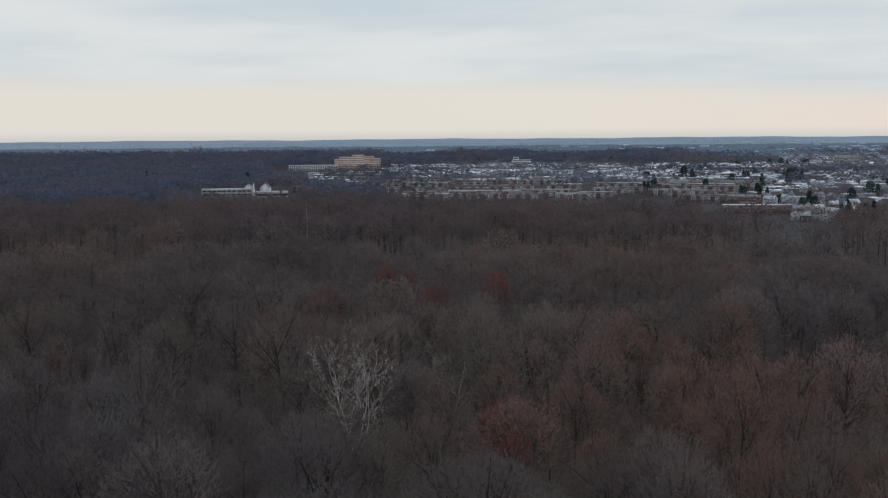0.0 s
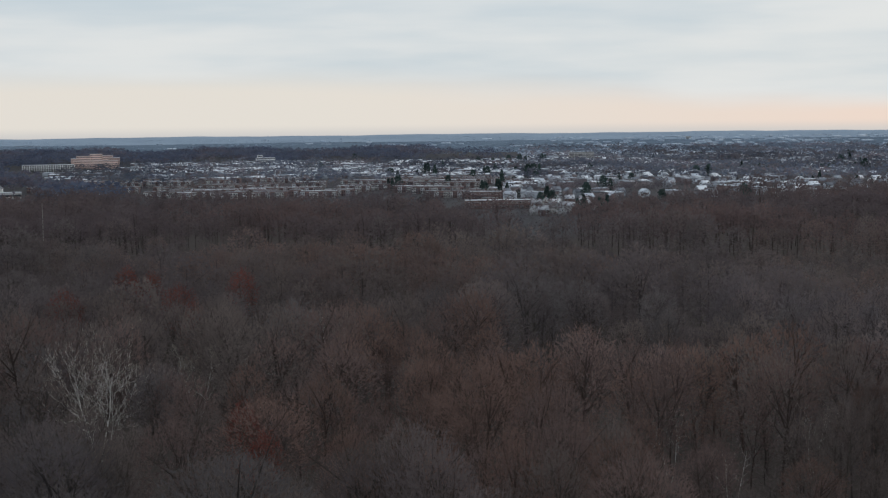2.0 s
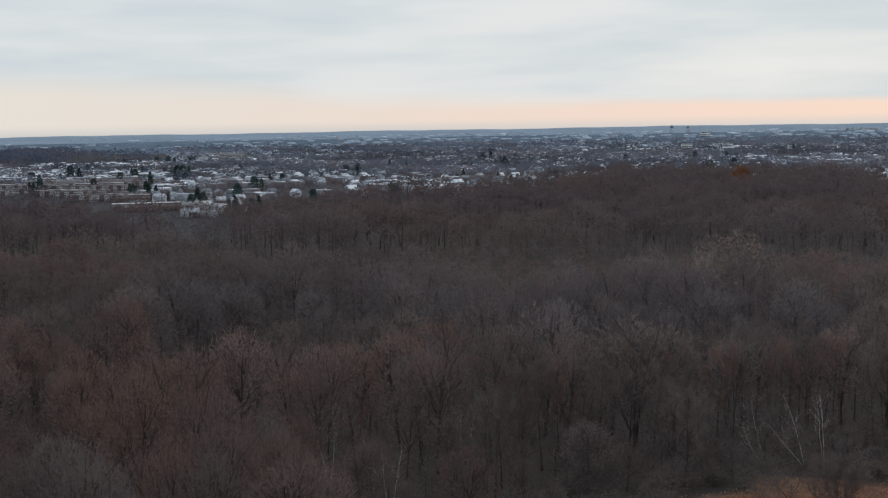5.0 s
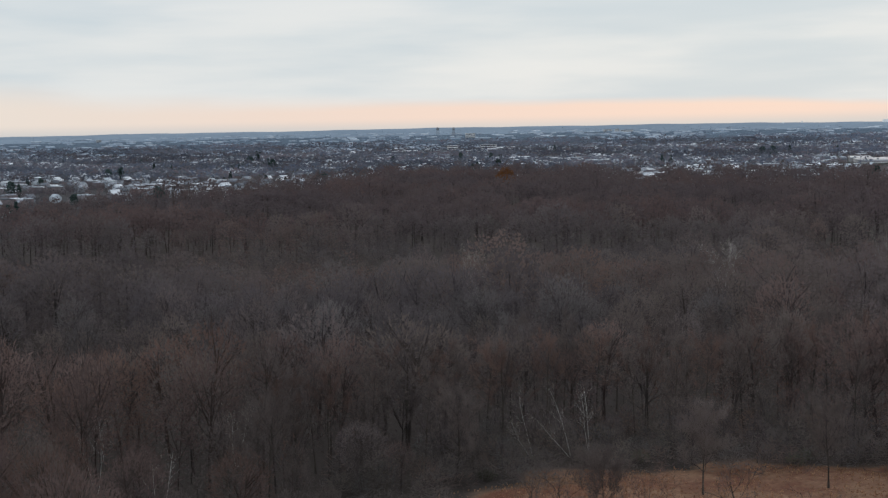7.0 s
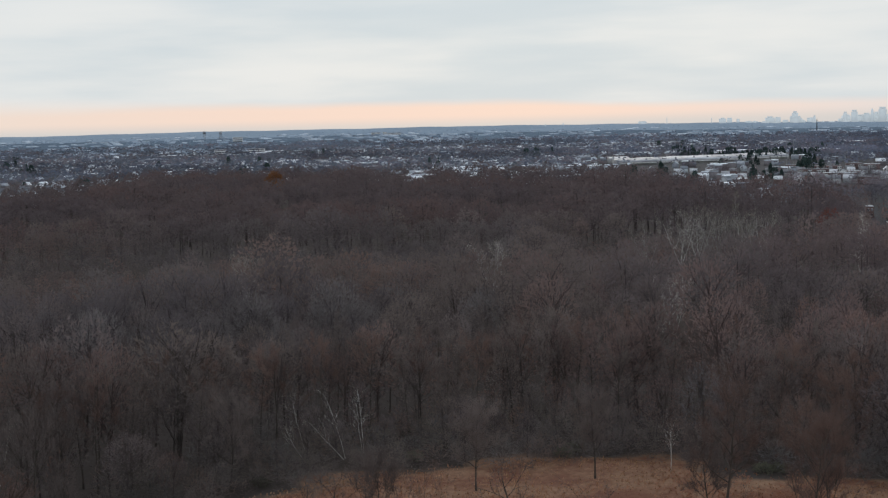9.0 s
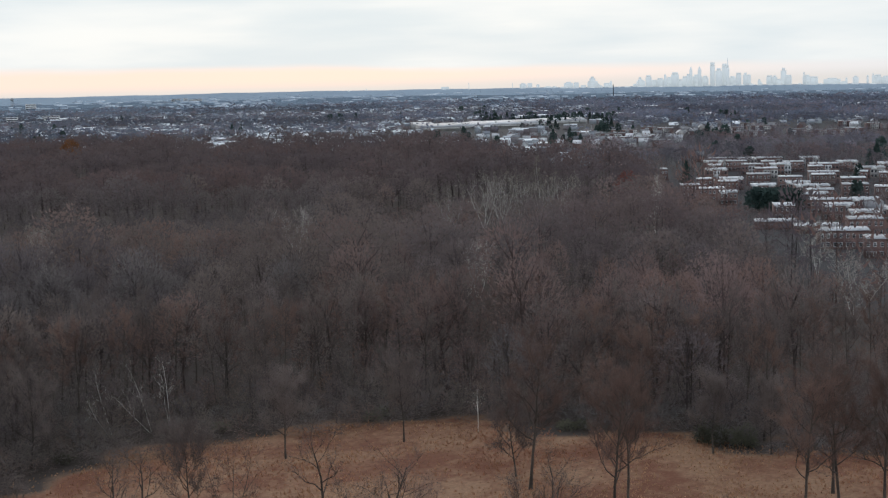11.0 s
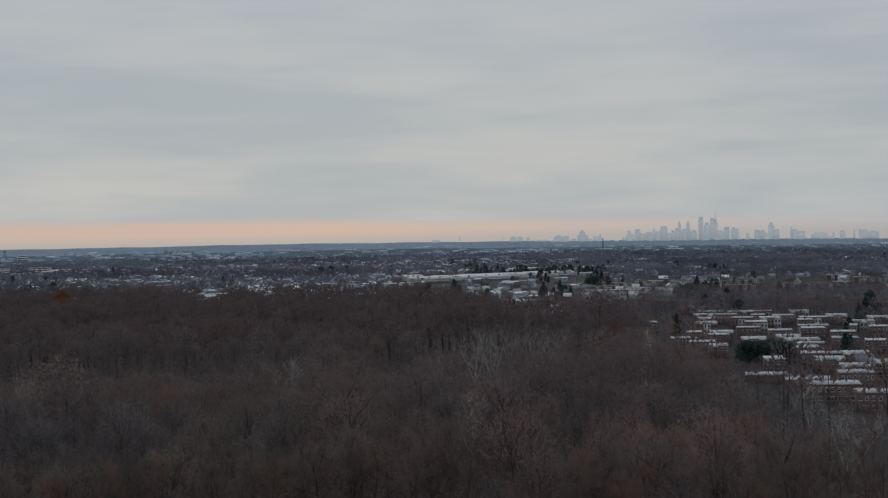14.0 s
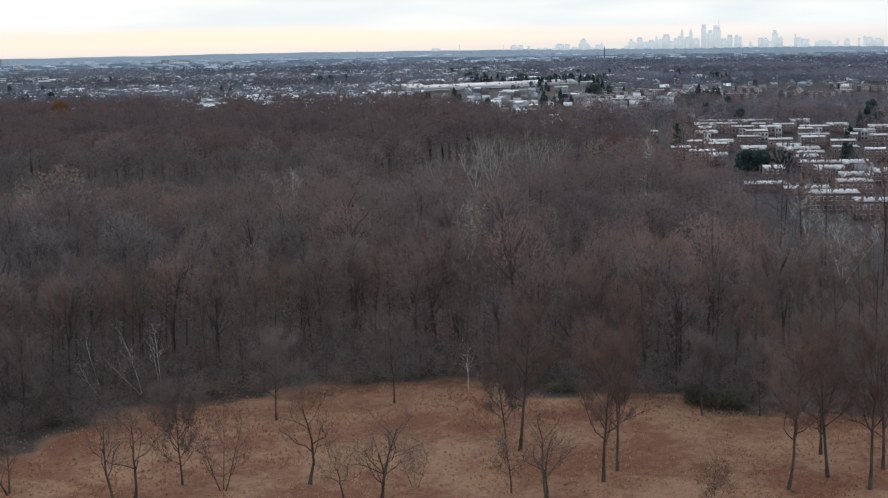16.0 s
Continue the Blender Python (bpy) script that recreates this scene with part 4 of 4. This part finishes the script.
def mixed_house(s_wall, s_roof, x, y, yaw, wide, deep, high, kind):
    """Adds one far house to the joined shapes: kind 0 a flat terrace, 1 a gabled house, 2 a low hall."""
    a = Shape()
    b = Shape()
    if kind == 1:
        peak = high + deep * 0.4
        a.prism(((-deep / 2, -2), (deep / 2, -2), (deep / 2, high), (0, peak), (-deep / 2, high)), -wide / 2, wide / 2)
        b.prism(((-deep / 2 - 0.4, high - 0.2), (0, peak), (0, peak + 0.4), (-deep / 2 - 0.4, high + 0.2)), -wide / 2 - 0.3, wide / 2 + 0.3)
        b.prism(((deep / 2 + 0.4, high - 0.2), (deep / 2 + 0.4, high + 0.2), (0, peak + 0.4), (0, peak)), -wide / 2 - 0.3, wide / 2 + 0.3)
    else:
        drop = 0.8 if kind == 0 else 1.4
        a.prism(((-deep / 2, -2), (deep / 2, -2), (deep / 2, high), (-deep / 2, high - drop)), -wide / 2, wide / 2)
        b.prism(((-deep / 2 - 0.3, high - drop - 0.1), (deep / 2 + 0.3, high - 0.1), (deep / 2 + 0.3, high + 0.3), (-deep / 2 - 0.3, high - drop + 0.3)), -wide / 2 - 0.1, wide / 2 + 0.2)
    c, q = math.cos(yaw), math.sin(yaw)
    z = ground_at(x, y)
    out = []
    for s, t in ((a, s_wall), (b, s_roof)):
        v, f = s.arrays()
        v = np.c_[v[:, 0] * c - v[:, 1] * q + x, v[:, 0] * q + v[:, 1] * c + y, v[:, 2] + z]
        t.put(v, f)
        out.append(len(v))
    return out


def build_town():
    """Streets of houses from the wood's rim to the far distance."""
    rng = np.random.default_rng(51)
    # house colours, shifted toward blue to paint in some distance haze
    walls = np.array(((0.20, 0.165, 0.165), (0.165, 0.145, 0.155), (0.56, 0.60, 0.64), (0.32, 0.345, 0.375), (0.24, 0.22, 0.225)))
    roofs = np.array(((0.82, 0.85, 0.88), (0.52, 0.56, 0.61), (0.20, 0.22, 0.25), (0.34, 0.365, 0.40), (0.13, 0.14, 0.16)))
    s_wall, s_roof = Shape(), Shape()
    c_wall, c_roof = [], []
    single, between = 0, 0
    spots = []
    for tilt, az0, az1 in ((-9.0, -5.5, 13.0), (14.0, 13.0, 31.0), (-24.0, 31.0, 53.0), (-58.0, 53.0, 76.0)):
        c, q = math.cos(radians(tilt)), math.sin(radians(tilt))
        for iv in range(-140, 140):
            v = iv * 37.0
            u = -5000.0 + rng.uniform(0, 40)
            while u < 5000:
                long = rng.choice((10, 13, 21, 36), p=(0.45, 0.25, 0.2, 0.1)) if az0 > -5 else rng.choice((16, 42, 62, 90), p=(0.2, 0.25, 0.3, 0.25))
                x, y = (u + long / 2) * c - v * q, (u + long / 2) * q + v * c
                u += long + rng.uniform(5, 26)
                az, r = math.degrees(math.atan2(x, y)), math.hypot(x, y)
                if az0 <= az < az1:
                    spots.append((az, r, x, y, float(long), tilt))
    for az, r, x, y, long, tilt in spots:
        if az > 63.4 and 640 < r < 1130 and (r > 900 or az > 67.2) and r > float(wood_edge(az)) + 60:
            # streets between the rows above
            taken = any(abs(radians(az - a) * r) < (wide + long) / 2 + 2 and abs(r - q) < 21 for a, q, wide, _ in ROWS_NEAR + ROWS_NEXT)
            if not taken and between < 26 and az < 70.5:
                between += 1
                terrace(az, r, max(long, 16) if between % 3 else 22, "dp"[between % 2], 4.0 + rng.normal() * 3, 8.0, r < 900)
        first = float(wood_edge(az)) + 45
        if az > 61 and r < 1180:
            continue
        if az < -2 and (r < 1500 or r > 2650):
            continue
        if az < 13.5:
            first = float(wood_edge(az)) * 1.34
        if r < first or r > 4600 or (az < 14 and 3100 < r < 3850) or (13 < az < 18 and r < 1420) or (18 <= az < 24 and r < 1500):
            continue
        if (51.5 < az < 59.5 and 2080 < r < 2500) or (-7 < az < -2.2 and 2600 < r < 3150):
            continue
        thick = 0.5 if r < 3300 else 0.34 if r < 3700 else 0.16
        if az < 14:
            thick = 0.62 if r < 3100 else 0.06
        if 20 < az < 60 and r > 3000:
            thick += 0.05
        if az > 59:
            thick = (0.6 if az < 62.8 and r > 1430 else 0.05) if r < 1690 else 0.4 if r < 2070 else 0.16
        thick *= 0.5 + 1.0 * (math.sin(x / 160 + 1.5 * math.sin(y / 130)) * math.cos(y / 190) + 0.25 * math.sin(x / 47) > -0.05)
        if rng.uniform() > thick:
            continue
        kind = 1 if long < 15 else 0
        if r > 2600 and rng.uniform() < 0.05:
            kind, long = 2, rng.uniform(30, 70)
        if r > 3450:
            kind, long = 2, rng.uniform(9, 34)
        high = {0: 8.0, 1: 5.5, 2: 8.5}[kind] * rng.uniform(0.9, 1.15)
        deep = {0: 12.0, 1: 8.5, 2: 26.0}[kind]
        if r > 3450:
            high, deep = 4.6, 14.0
        yaw = radians(tilt + rng.normal() * 4 + (90 if kind == 1 and rng.uniform() < 0.4 else 0))
        if r < 2070 and (single < 70 or az > 59 and single < 150):
            single += 1
            turn = math.degrees(yaw) + az
            turn = (turn + 90) % 180 - 90
            if kind == 1:
                k = int(rng.integers(0, 4))
                gabled(az, r, 10, 8, 5.4, turn, SIDING[k], (GREY_ROOF, WHITE_ROOF)[int(rng.integers(0, 2))],
                       ("white-sided house with a pitched roof", "brick house with a pitched roof", "grey stucco house with a pitched roof", "white-sided house with a pitched roof")[k])
            else:
                terrace(az, r, long, "p", turn, 8.0, r < 1500)
            continue
        if kind == 0:
            # house by house along the terrace
            n = max(2, round(long / 10.5))
            shade = rng.uniform(0.8, 1.2)
            for i in range(n):
                d = (i + 0.5) / n * long - long / 2
                m, k = mixed_house(s_wall, s_roof, x + d * math.cos(yaw), y + d * math.sin(yaw), yaw, long / n - 0.5, deep, high + rng.normal() * 0.35, 0)
                c_wall.append(np.repeat(walls[rng.choice(5, p=(0.3, 0.2, 0.14, 0.22, 0.14))][None] * rng.uniform(0.85, 1.15), m, 0))
                pick = rng.choice(5, p=(0.34, 0.26, 0.14, 0.18, 0.08) if az < 14 else (0.30, 0.24, 0.14, 0.22, 0.10))
                c_roof.append(np.repeat(roofs[pick][None] * shade, k, 0))
            continue
        m, k = mixed_house(s_wall, s_roof, x, y, yaw, long, deep, high, kind)
        # beyond 3450 m, haze is painted as pale blue walls and roofs
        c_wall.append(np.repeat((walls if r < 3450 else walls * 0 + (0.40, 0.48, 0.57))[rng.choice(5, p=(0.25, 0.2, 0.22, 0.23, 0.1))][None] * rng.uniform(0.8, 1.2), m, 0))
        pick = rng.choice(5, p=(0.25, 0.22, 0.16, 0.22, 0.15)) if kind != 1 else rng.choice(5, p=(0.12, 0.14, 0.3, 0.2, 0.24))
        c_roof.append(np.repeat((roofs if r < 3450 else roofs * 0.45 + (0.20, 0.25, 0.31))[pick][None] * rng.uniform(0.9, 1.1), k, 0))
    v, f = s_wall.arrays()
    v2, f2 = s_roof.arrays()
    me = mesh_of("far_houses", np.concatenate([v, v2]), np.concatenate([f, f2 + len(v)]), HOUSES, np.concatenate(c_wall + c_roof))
    tagged(new("far_houses", me), "rows of far brick houses with white flat roofs, hazed blue far off", "houses", kind="stuff")

    def yards(x, y, az, r):
        k = (r > wood_edge(az) + 25) & (az > -5) & ((az > 14) | (r < 3150))
        k &= ~((az > 61.5) & (r < 1085))
        k &= ~((az < 14) & (r > 1500) & (rng.uniform(size=len(x)) < 0.35))
        k &= ~((az > 53.5) & (az < 62) & (r > 1440) & (r < 1900) & (rng.uniform(size=len(x)) < 0.75))
        k &= ~((az > 50.5) & (az < 60) & (r > 1780) & (r < 2480) & (rng.uniform(size=len(x)) < 0.93))
        k &= ~((az > 62.5) & (r > 1680) & (r < 2070) & (rng.uniform(size=len(x)) < 0.5))
        k &= ~((az > 59) & (az < 62.8) & (r > 1430) & (r < 2070) & (rng.uniform(size=len(x)) < 0.6))
        green = (az > 59) & ((r < np.where(az < 62.8, 1400, 1680)) | (r > 2080))
        open_ground = np.sin(x / 160 + 1.5 * np.sin(y / 130)) * np.cos(y / 190) + 0.25 * np.sin(x / 47)
        return k & (rng.uniform(size=len(x)) < np.where((open_ground > -0.05) & ~green, 0.5, 0.95))
    homes = [o.matrix_basis.translation for o in scene.collection.objects if o.name.startswith("row_house")]
    homes = np.array([(p.x, p.y) for p in homes])

    def gardens(x, y, az, r):
        k = (az > 61) & (r > wood_edge(az) + 5)
        ahead = np.stack([np.sin(np.radians(az)), np.cos(np.radians(az))], -1) * 5
        near = np.min(np.hypot(x[:, None] - ahead[:, :1] - homes[None, :, 0], y[:, None] - ahead[:, 1:] - homes[None, :, 1]), 1)
        return k & (near > 9) & (rng.uniform(size=len(x)) < np.where(az > 63.4, 0.75, 0.95))
    s = scatter(rng, 61, 76, 380, 1130, 8.6, gardens, 4.6)
    s[:, 2] *= rng.uniform(0.6, 1.4, len(s)) * np.where(np.hypot(s[:, 0], s[:, 1]) < wood_edge(np.degrees(np.arctan2(s[:, 0], s[:, 1]))) + 50, 2.6, 1.0)
    s[:, 2] *= np.where(rng.uniform(size=len(s)) < 0.2, 2.3, 1.0)
    s[:, 3] = np.maximum(s[:, 3] * rng.uniform(1.0, 2.0, len(s)), s[:, 2] * 0.9)
    s[:, 4:7] *= (0.8, 0.78, 0.8)
    plant("garden_trees", s, 6, 54, "bare garden trees and hedges between the row houses", "trees")
    s = scatter(rng, -5, 76, 480, 1900, 14.0, yards, 9.5)
    s[:, 2:4] *= np.where(np.degrees(np.arctan2(s[:, 0], s[:, 1])) > 59, np.where(np.hypot(s[:, 0], s[:, 1]) < 1500, 1.2, 1.0), 1.0)[:, None]
    s[:, 2:4] *= rng.uniform(0.65, 1.5, (len(s), 1))
    s[:, 3] *= 1.25
    # tone varies by tree, with a mild blue cast painted for haze
    s[:, 4:7] *= np.array((0.84, 0.88, 0.98)) * rng.uniform(0.75, 1.25, (len(s), 1)) * (1 + 0.22 * np.sin(s[:, :1] / 60 + np.sin(s[:, 1:2] / 45)))
    belt = (np.degrees(np.arctan2(s[:, 0], s[:, 1])) > 59) & (np.hypot(s[:, 0], s[:, 1]) < 1500)
    s[belt, 4:7] *= (1.1, 1.14, 1.16)
    plant("belt_trees", s[belt], 2, 56, "tall bare trees between the streets of row houses", "trees")
    plant("street_trees", s[~belt], 8, 52, "bare street and garden trees among the houses", "trees")
    s = scatter(rng, -5, 76, 1900, 3900, 19.5, yards, 14.0)
    s[:, 2] *= rng.uniform(0.7, 1.3, len(s))
    s[:, 3] *= 2.1
    # a bluer tone paints haze over the far trees; patches drift on top
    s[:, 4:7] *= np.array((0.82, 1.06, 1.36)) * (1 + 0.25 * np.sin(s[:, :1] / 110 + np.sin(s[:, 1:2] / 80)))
    hills = scatter(rng, -22, 76, 3600, 4720, 27.0, lambda x, y, az, r: np.sin(x / 120 + np.sin(y / 90)) + rng.normal(size=len(x)) > -0.3, 5.5)
    hills[:, 3] *= 3.5
    # one pale blue tone puts the haze into these trees' colour
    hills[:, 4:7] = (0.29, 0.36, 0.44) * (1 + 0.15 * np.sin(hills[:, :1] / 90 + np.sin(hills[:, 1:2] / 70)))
    plant("hill_woods", hills, 3, 55, "far trees on the hills, tinted blue as haze", "trees")
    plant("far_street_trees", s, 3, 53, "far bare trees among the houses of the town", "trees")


build_town()


# ---- landmarks ----
def landmark(name, az, r, label, category="building", turn=0.0):
    x, y = place(az, r)
    return thing(name, pose(x, y, ground_at(x, y), 0, 0, -az + turn), label, category)


def banded(ob, wide, deep, high, floors, wall, z0=0.0, x0=0.0, y0=0.0, bays=0, band=0.45, pier=WHITE_PAINT):
    """A block with a proud window band on each storey, and piers between the bays."""
    s = Shape()
    s.box(x0 - wide / 2, x0 + wide / 2, y0, y0 + deep, z0 - 2, z0 + high)
    part("wall", s.mesh("wall", wall), ob)
    part("roof", block("roof", WHITE_ROOF, -wide / 2 - 0.3, wide / 2 + 0.3, -0.3, deep + 0.3, 0.0, 0.7), ob, m=pose(x0, y0, z0 + high))
    step = high / floors
    for k in range(floors):
        part("window", block("window", GLASS, -wide / 2 + 1, wide / 2 - 1, -0.15, 0.1, 0.0, step * band), ob, m=pose(x0, y0, z0 + step * (k + 0.35)))
    for k in range(bays + 1 if bays else 0):
        part("pier", block("pier", pier, -0.5, 0.5, -0.6, 0.0, 0.0, high), ob, m=pose(x0 - wide / 2 + k * wide / bays, y0, z0))


# pink-brick medical centre with its parking deck
ob = landmark("hospital", -3.65, 2980, "stepped pink-brick hospital with flat white roofs")
for wide, x0, y0, high in ((92, 3, 20, 17), (30, -22, 24, 27), (26, 4, 26, 31), (22, 28, 24, 28), (16, -40, 22, 22), (24, 41, 22, 23)):
    banded(ob, wide, 26, high, max(3, int(high / 4)), BUFF, 0, x0, y0, 0, 0.22)
ob = landmark("parking_deck", -5.45, 2835, "long open parking deck with pale piers")
banded(ob, 100, 30, 14, 4, CONCRETE, 0, 0, 0, 22)
ob = landmark("office_block", 3.28, 3030, "white office block with ribbon windows")
banded(ob, 42, 18, 17, 4, WHITE_PAINT)
banded(ob, 12, 10, 5, 1, WHITE_PAINT, 17.9, -12, 3)
ob = landmark("apartment_slab", 16.5, 3020, "grey concrete apartment slab")
banded(ob, 54, 16, 22, 7, CONCRETE, 0, 0, 0, 9, 0.35, CONCRETE)
for az, r, wide in ((35.45, 3300, 26), (36.95, 3330, 40)):
    ob = landmark("white_block", az, r, "plain white industrial block")
    banded(ob, wide, 24, 17, 4, WHITE_PAINT)
for az, r, wide in ((36.2, 4190, 30), (41.93, 4470, 28), (42.32, 4500, 14), (42.72, 4430, 40), (20.9, 4450, 16), (-14.5, 4300, 46), (-10.2, 4420, 30)):
    ob = landmark("white_hall", az, r, "white hall far off on the plain")
    banded(ob, wide, 20, 17 if az == 36.2 else 8, 3, WHITE_PAINT)

# school and church by the wood
ob = landmark("school", -9.05, 1735, "long low grey school with a flat pale roof")
banded(ob, 62, 22, 9, 2, CONCRETE, 0, 0, 0, 10, 0.4, CONCRETE)
gabled(-8.15, 1745, 16, 14, 9, 84, WHITE_PAINT, WHITE_ROOF, "white gabled church hall with a pale roof", "church_hall")
gabled(-7.45, 1765, 12, 12, 10, 80, WHITE_PAINT, GREY_ROOF, "white gabled chapel with a grey roof", "chapel")
ob = landmark("steeple", -7.95, 1740, "slender white church steeple", "church")
s = Shape()
s.tube([(0, 0, -1), (0, 0, 9)], (1.6, 1.5), 4)
part("shaft", s.mesh("shaft", WHITE_PAINT), ob)
s = Shape()
s.tube([(0, 0, 9), (0, 0, 18)], (1.5, 0.05), 4)
part("spire", s.mesh("spire", WHITE_PAINT), ob)
ob = landmark("store", -7.2, 1700, "low store with a bright white roof")
banded(ob, 40, 34, 6, 1, CONCRETE)

# shopping centre with broad white roofs
for az, r, wide, deep in ((52.9, 2170, 62, 60), (54.1, 2190, 70, 80), (55.4, 2225, 74, 90), (56.6, 2265, 70, 80), (57.6, 2330, 50, 60), (58.5, 2350, 40, 50), (52.2, 2300, 34, 40)):
    ob = landmark("shopping_hall", az, r, "broad low shop hall with a bright white roof", "shop", 12)
    s = Shape()
    s.prism(((0, -2), (deep, -2), (deep, 9.5), (0, 6.0)), -wide / 2, wide / 2)
    part("wall", s.mesh("wall", CONCRETE), ob)
    s = Shape()
    s.prism(((-0.5, 5.9), (deep + 0.5, 9.5), (deep + 0.5, 10.1), (-0.5, 6.5)), -wide / 2 - 0.5, wide / 2 + 0.5)
    part("roof", s.mesh("roof", WHITE_ROOF), ob)
    part("canopy", block("canopy", WHITE_PAINT, -wide / 2 + 2, wide / 2 - 2, -4.0, -0.01, 3.6, 4.2), ob)
    for k in range(3):
        part("roof_unit", block("roof_unit", STEEL, -1.5, 1.5, -1, 1, 0.0, 1.6), ob, m=pose((k - 1) * wide * 0.3, deep * 0.5, 8.2))


def pole(name, az, r, h, girth, mat, label, arms=0):
    """A slender mast with collars and cross arms."""
    x, y = place(az, r)
    ob = thing(name, pose(x, y, ground_at(x, y), 0, 0, -az), label, "mast")
    s = Shape()
    s.tube([(0, 0, -1), (0, 0, h * 0.5), (0, 0, h)], (girth, girth * 0.8, girth * 0.55), 8)
    part("shaft", s.mesh("shaft", mat, True), ob)
    for k in range(arms):
        part("arm", block("arm", mat, -girth * 5, girth * 5, -girth * 0.5, girth * 0.5, 0.0, girth), ob, m=pose(0, 0, h * (0.97 - 0.06 * k)))


pole("radio_mast", -5.75, 850, 33, 0.2, GREY_BARK, "slender pale mast that rises out of the wood")
for az, r, h in ((58.88, 2084, 38), (59.14, 2120, 37), (50.0, 2300, 30), (44.5, 2150, 26)):
    pole("floodlight_mast", az, r, h, 0.35, STEEL, "tall grey steel mast among the houses", 2)
pole("chimney_stack", 60.07, 4231, 37, 1.8, SOOT, "tall dark factory chimney far off")


def water_tower(az, r):
    x, y = place(az, r)
    ob = thing("water_tower", pose(x, y, ground_at(x, y)), "grey water tower on thin legs on the horizon", "water tower", "water towers")
    s = Shape()
    s.tube([(0, 0, 18), (0, 0, 20), (0, 0, 25), (0, 0, 28)], (1.0, 5.0, 5.0, 0.6), 12)
    part("tank", s.mesh("tank", STEEL, True), ob)
    for k in range(6):
        a = k * math.pi / 3
        s = Shape()
        s.tube([(4.6 * math.cos(a), 4.6 * math.sin(a), -1), (4.0 * math.cos(a), 4.0 * math.sin(a), 20.5)], (0.4, 0.4), 5)
        part("leg", s.mesh("leg", STEEL), ob)


water_tower(34.84, 4438)
water_tower(35.5, 4417)

# ---- the city on the horizon: heading, width, height above the meadow ----
TOWERS = (
    (61.17, 12.1, 78.5), (61.2, 26.2, 68.4), (61.52, 20.1, 83.7), (61.74, 18.1, 67.4), (61.99, 24.2, 72.8), (62.2, 8.1, 86.4), (62.36, 16.1, 76.1), (62.6, 24.2, 91.5),
    (62.81, 14.1, 67.2), (62.98, 14.1, 76.8), (63.13, 12.1, 84.5), (63.24, 10.1, 108.1), (63.49, 30.2, 81.8), (63.59, 12.1, 107.4), (63.82, 20.1, 77.1), (64.11, 16.1, 122.1),
    (64.36, 20.1, 101.8), (64.59, 16.1, 117.1), (64.72, 11.1, 112.9), (64.72, 2.4, 136.6), (64.91, 26.2, 73.0), (65.16, 16.1, 84.3), (65.43, 16.1, 83.8), (65.58, 10.1, 77.5),
    (65.98, 10.1, 61.0), (66.39, 18.1, 72.0), (66.59, 16.1, 71.6), (66.75, 14.1, 59.5), (66.94, 18.1, 96.3), (67.14, 18.1, 72.4))
LOW_TOWERS = (
    (56.33, 22.2, 68.0), (56.61, 16.1, 67.4), (55.89, 2.0, 68.8), (56.95, 10.1, 62.7), (58.22, 28.2, 68.3), (58.54, 18.1, 65.6), (59.21, 18.1, 84.4), (59.22, 36.3, 68.3),
    (59.46, 10.1, 59.8), (59.8, 20.1, 61.2), (59.97, 8.1, 68.8), (67.74, 4.0, 81.0), (67.86, 26.2, 71.0), (68.13, 24.2, 64.6), (68.84, 52.4, 58.3), (69.39, 6.0, 58.2),
    (69.74, 18.1, 63.3), (70.2, 6.0, 64.3), (70.41, 8.1, 69.7), (70.58, 20.1, 65.5), (70.92, 38.3, 61.0), (49.05, 4.0, 60.2), (49.79, 4.0, 62.7), (53.07, 26.2, 62.3),
    (54.07, 2.0, 74.4))
LOW_RISE = tuple((57.2 + 0.19 * k + 0.12 * math.sin(k * 3.3), 15 + 9 * math.sin(k * 1.9), 0) for k in range(84))
for i, (az, wide, top) in enumerate(TOWERS + LOW_TOWERS + LOW_RISE):
    x, y = place(az, 4840 + 20 * math.sin(i * 2.3))
    z = ground_at(x, y) - 4
    top = top or z + 11 + 4 * math.sin(i * 2.7) + 4 * math.sin(i * 7.3)
    ob = thing("skyscraper", pose(x, y, z, 0, 0, -az + 14 * math.sin(i * 1.7)), "city skyline tower with pale blue haze in its colour", "skyscraper", "city skyline")
    h, w = top - z, wide * 0.5
    s = Shape()
    s.box(-w, w, -w * 0.8, w * 0.8, 0, h * 0.86)
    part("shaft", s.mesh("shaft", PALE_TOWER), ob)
    s = Shape()
    if i in (5, 11, 13):
        s.tube([(0, 0, h * 0.86), (0, 0, h * 0.93), (0, 0, h * 1.03)], (w, w * 0.7, 0.3), 4)
    elif wide < 3:
        s.tube([(0, 0, h * 0.86), (0, 0, h)], (1.6, 0.6), 6)
    else:
        k = 0.72 + 0.2 * math.sin(i * 3.1)
        s.box(-w * k, w * k, -w * 0.6, w * 0.6, h * 0.86, h)
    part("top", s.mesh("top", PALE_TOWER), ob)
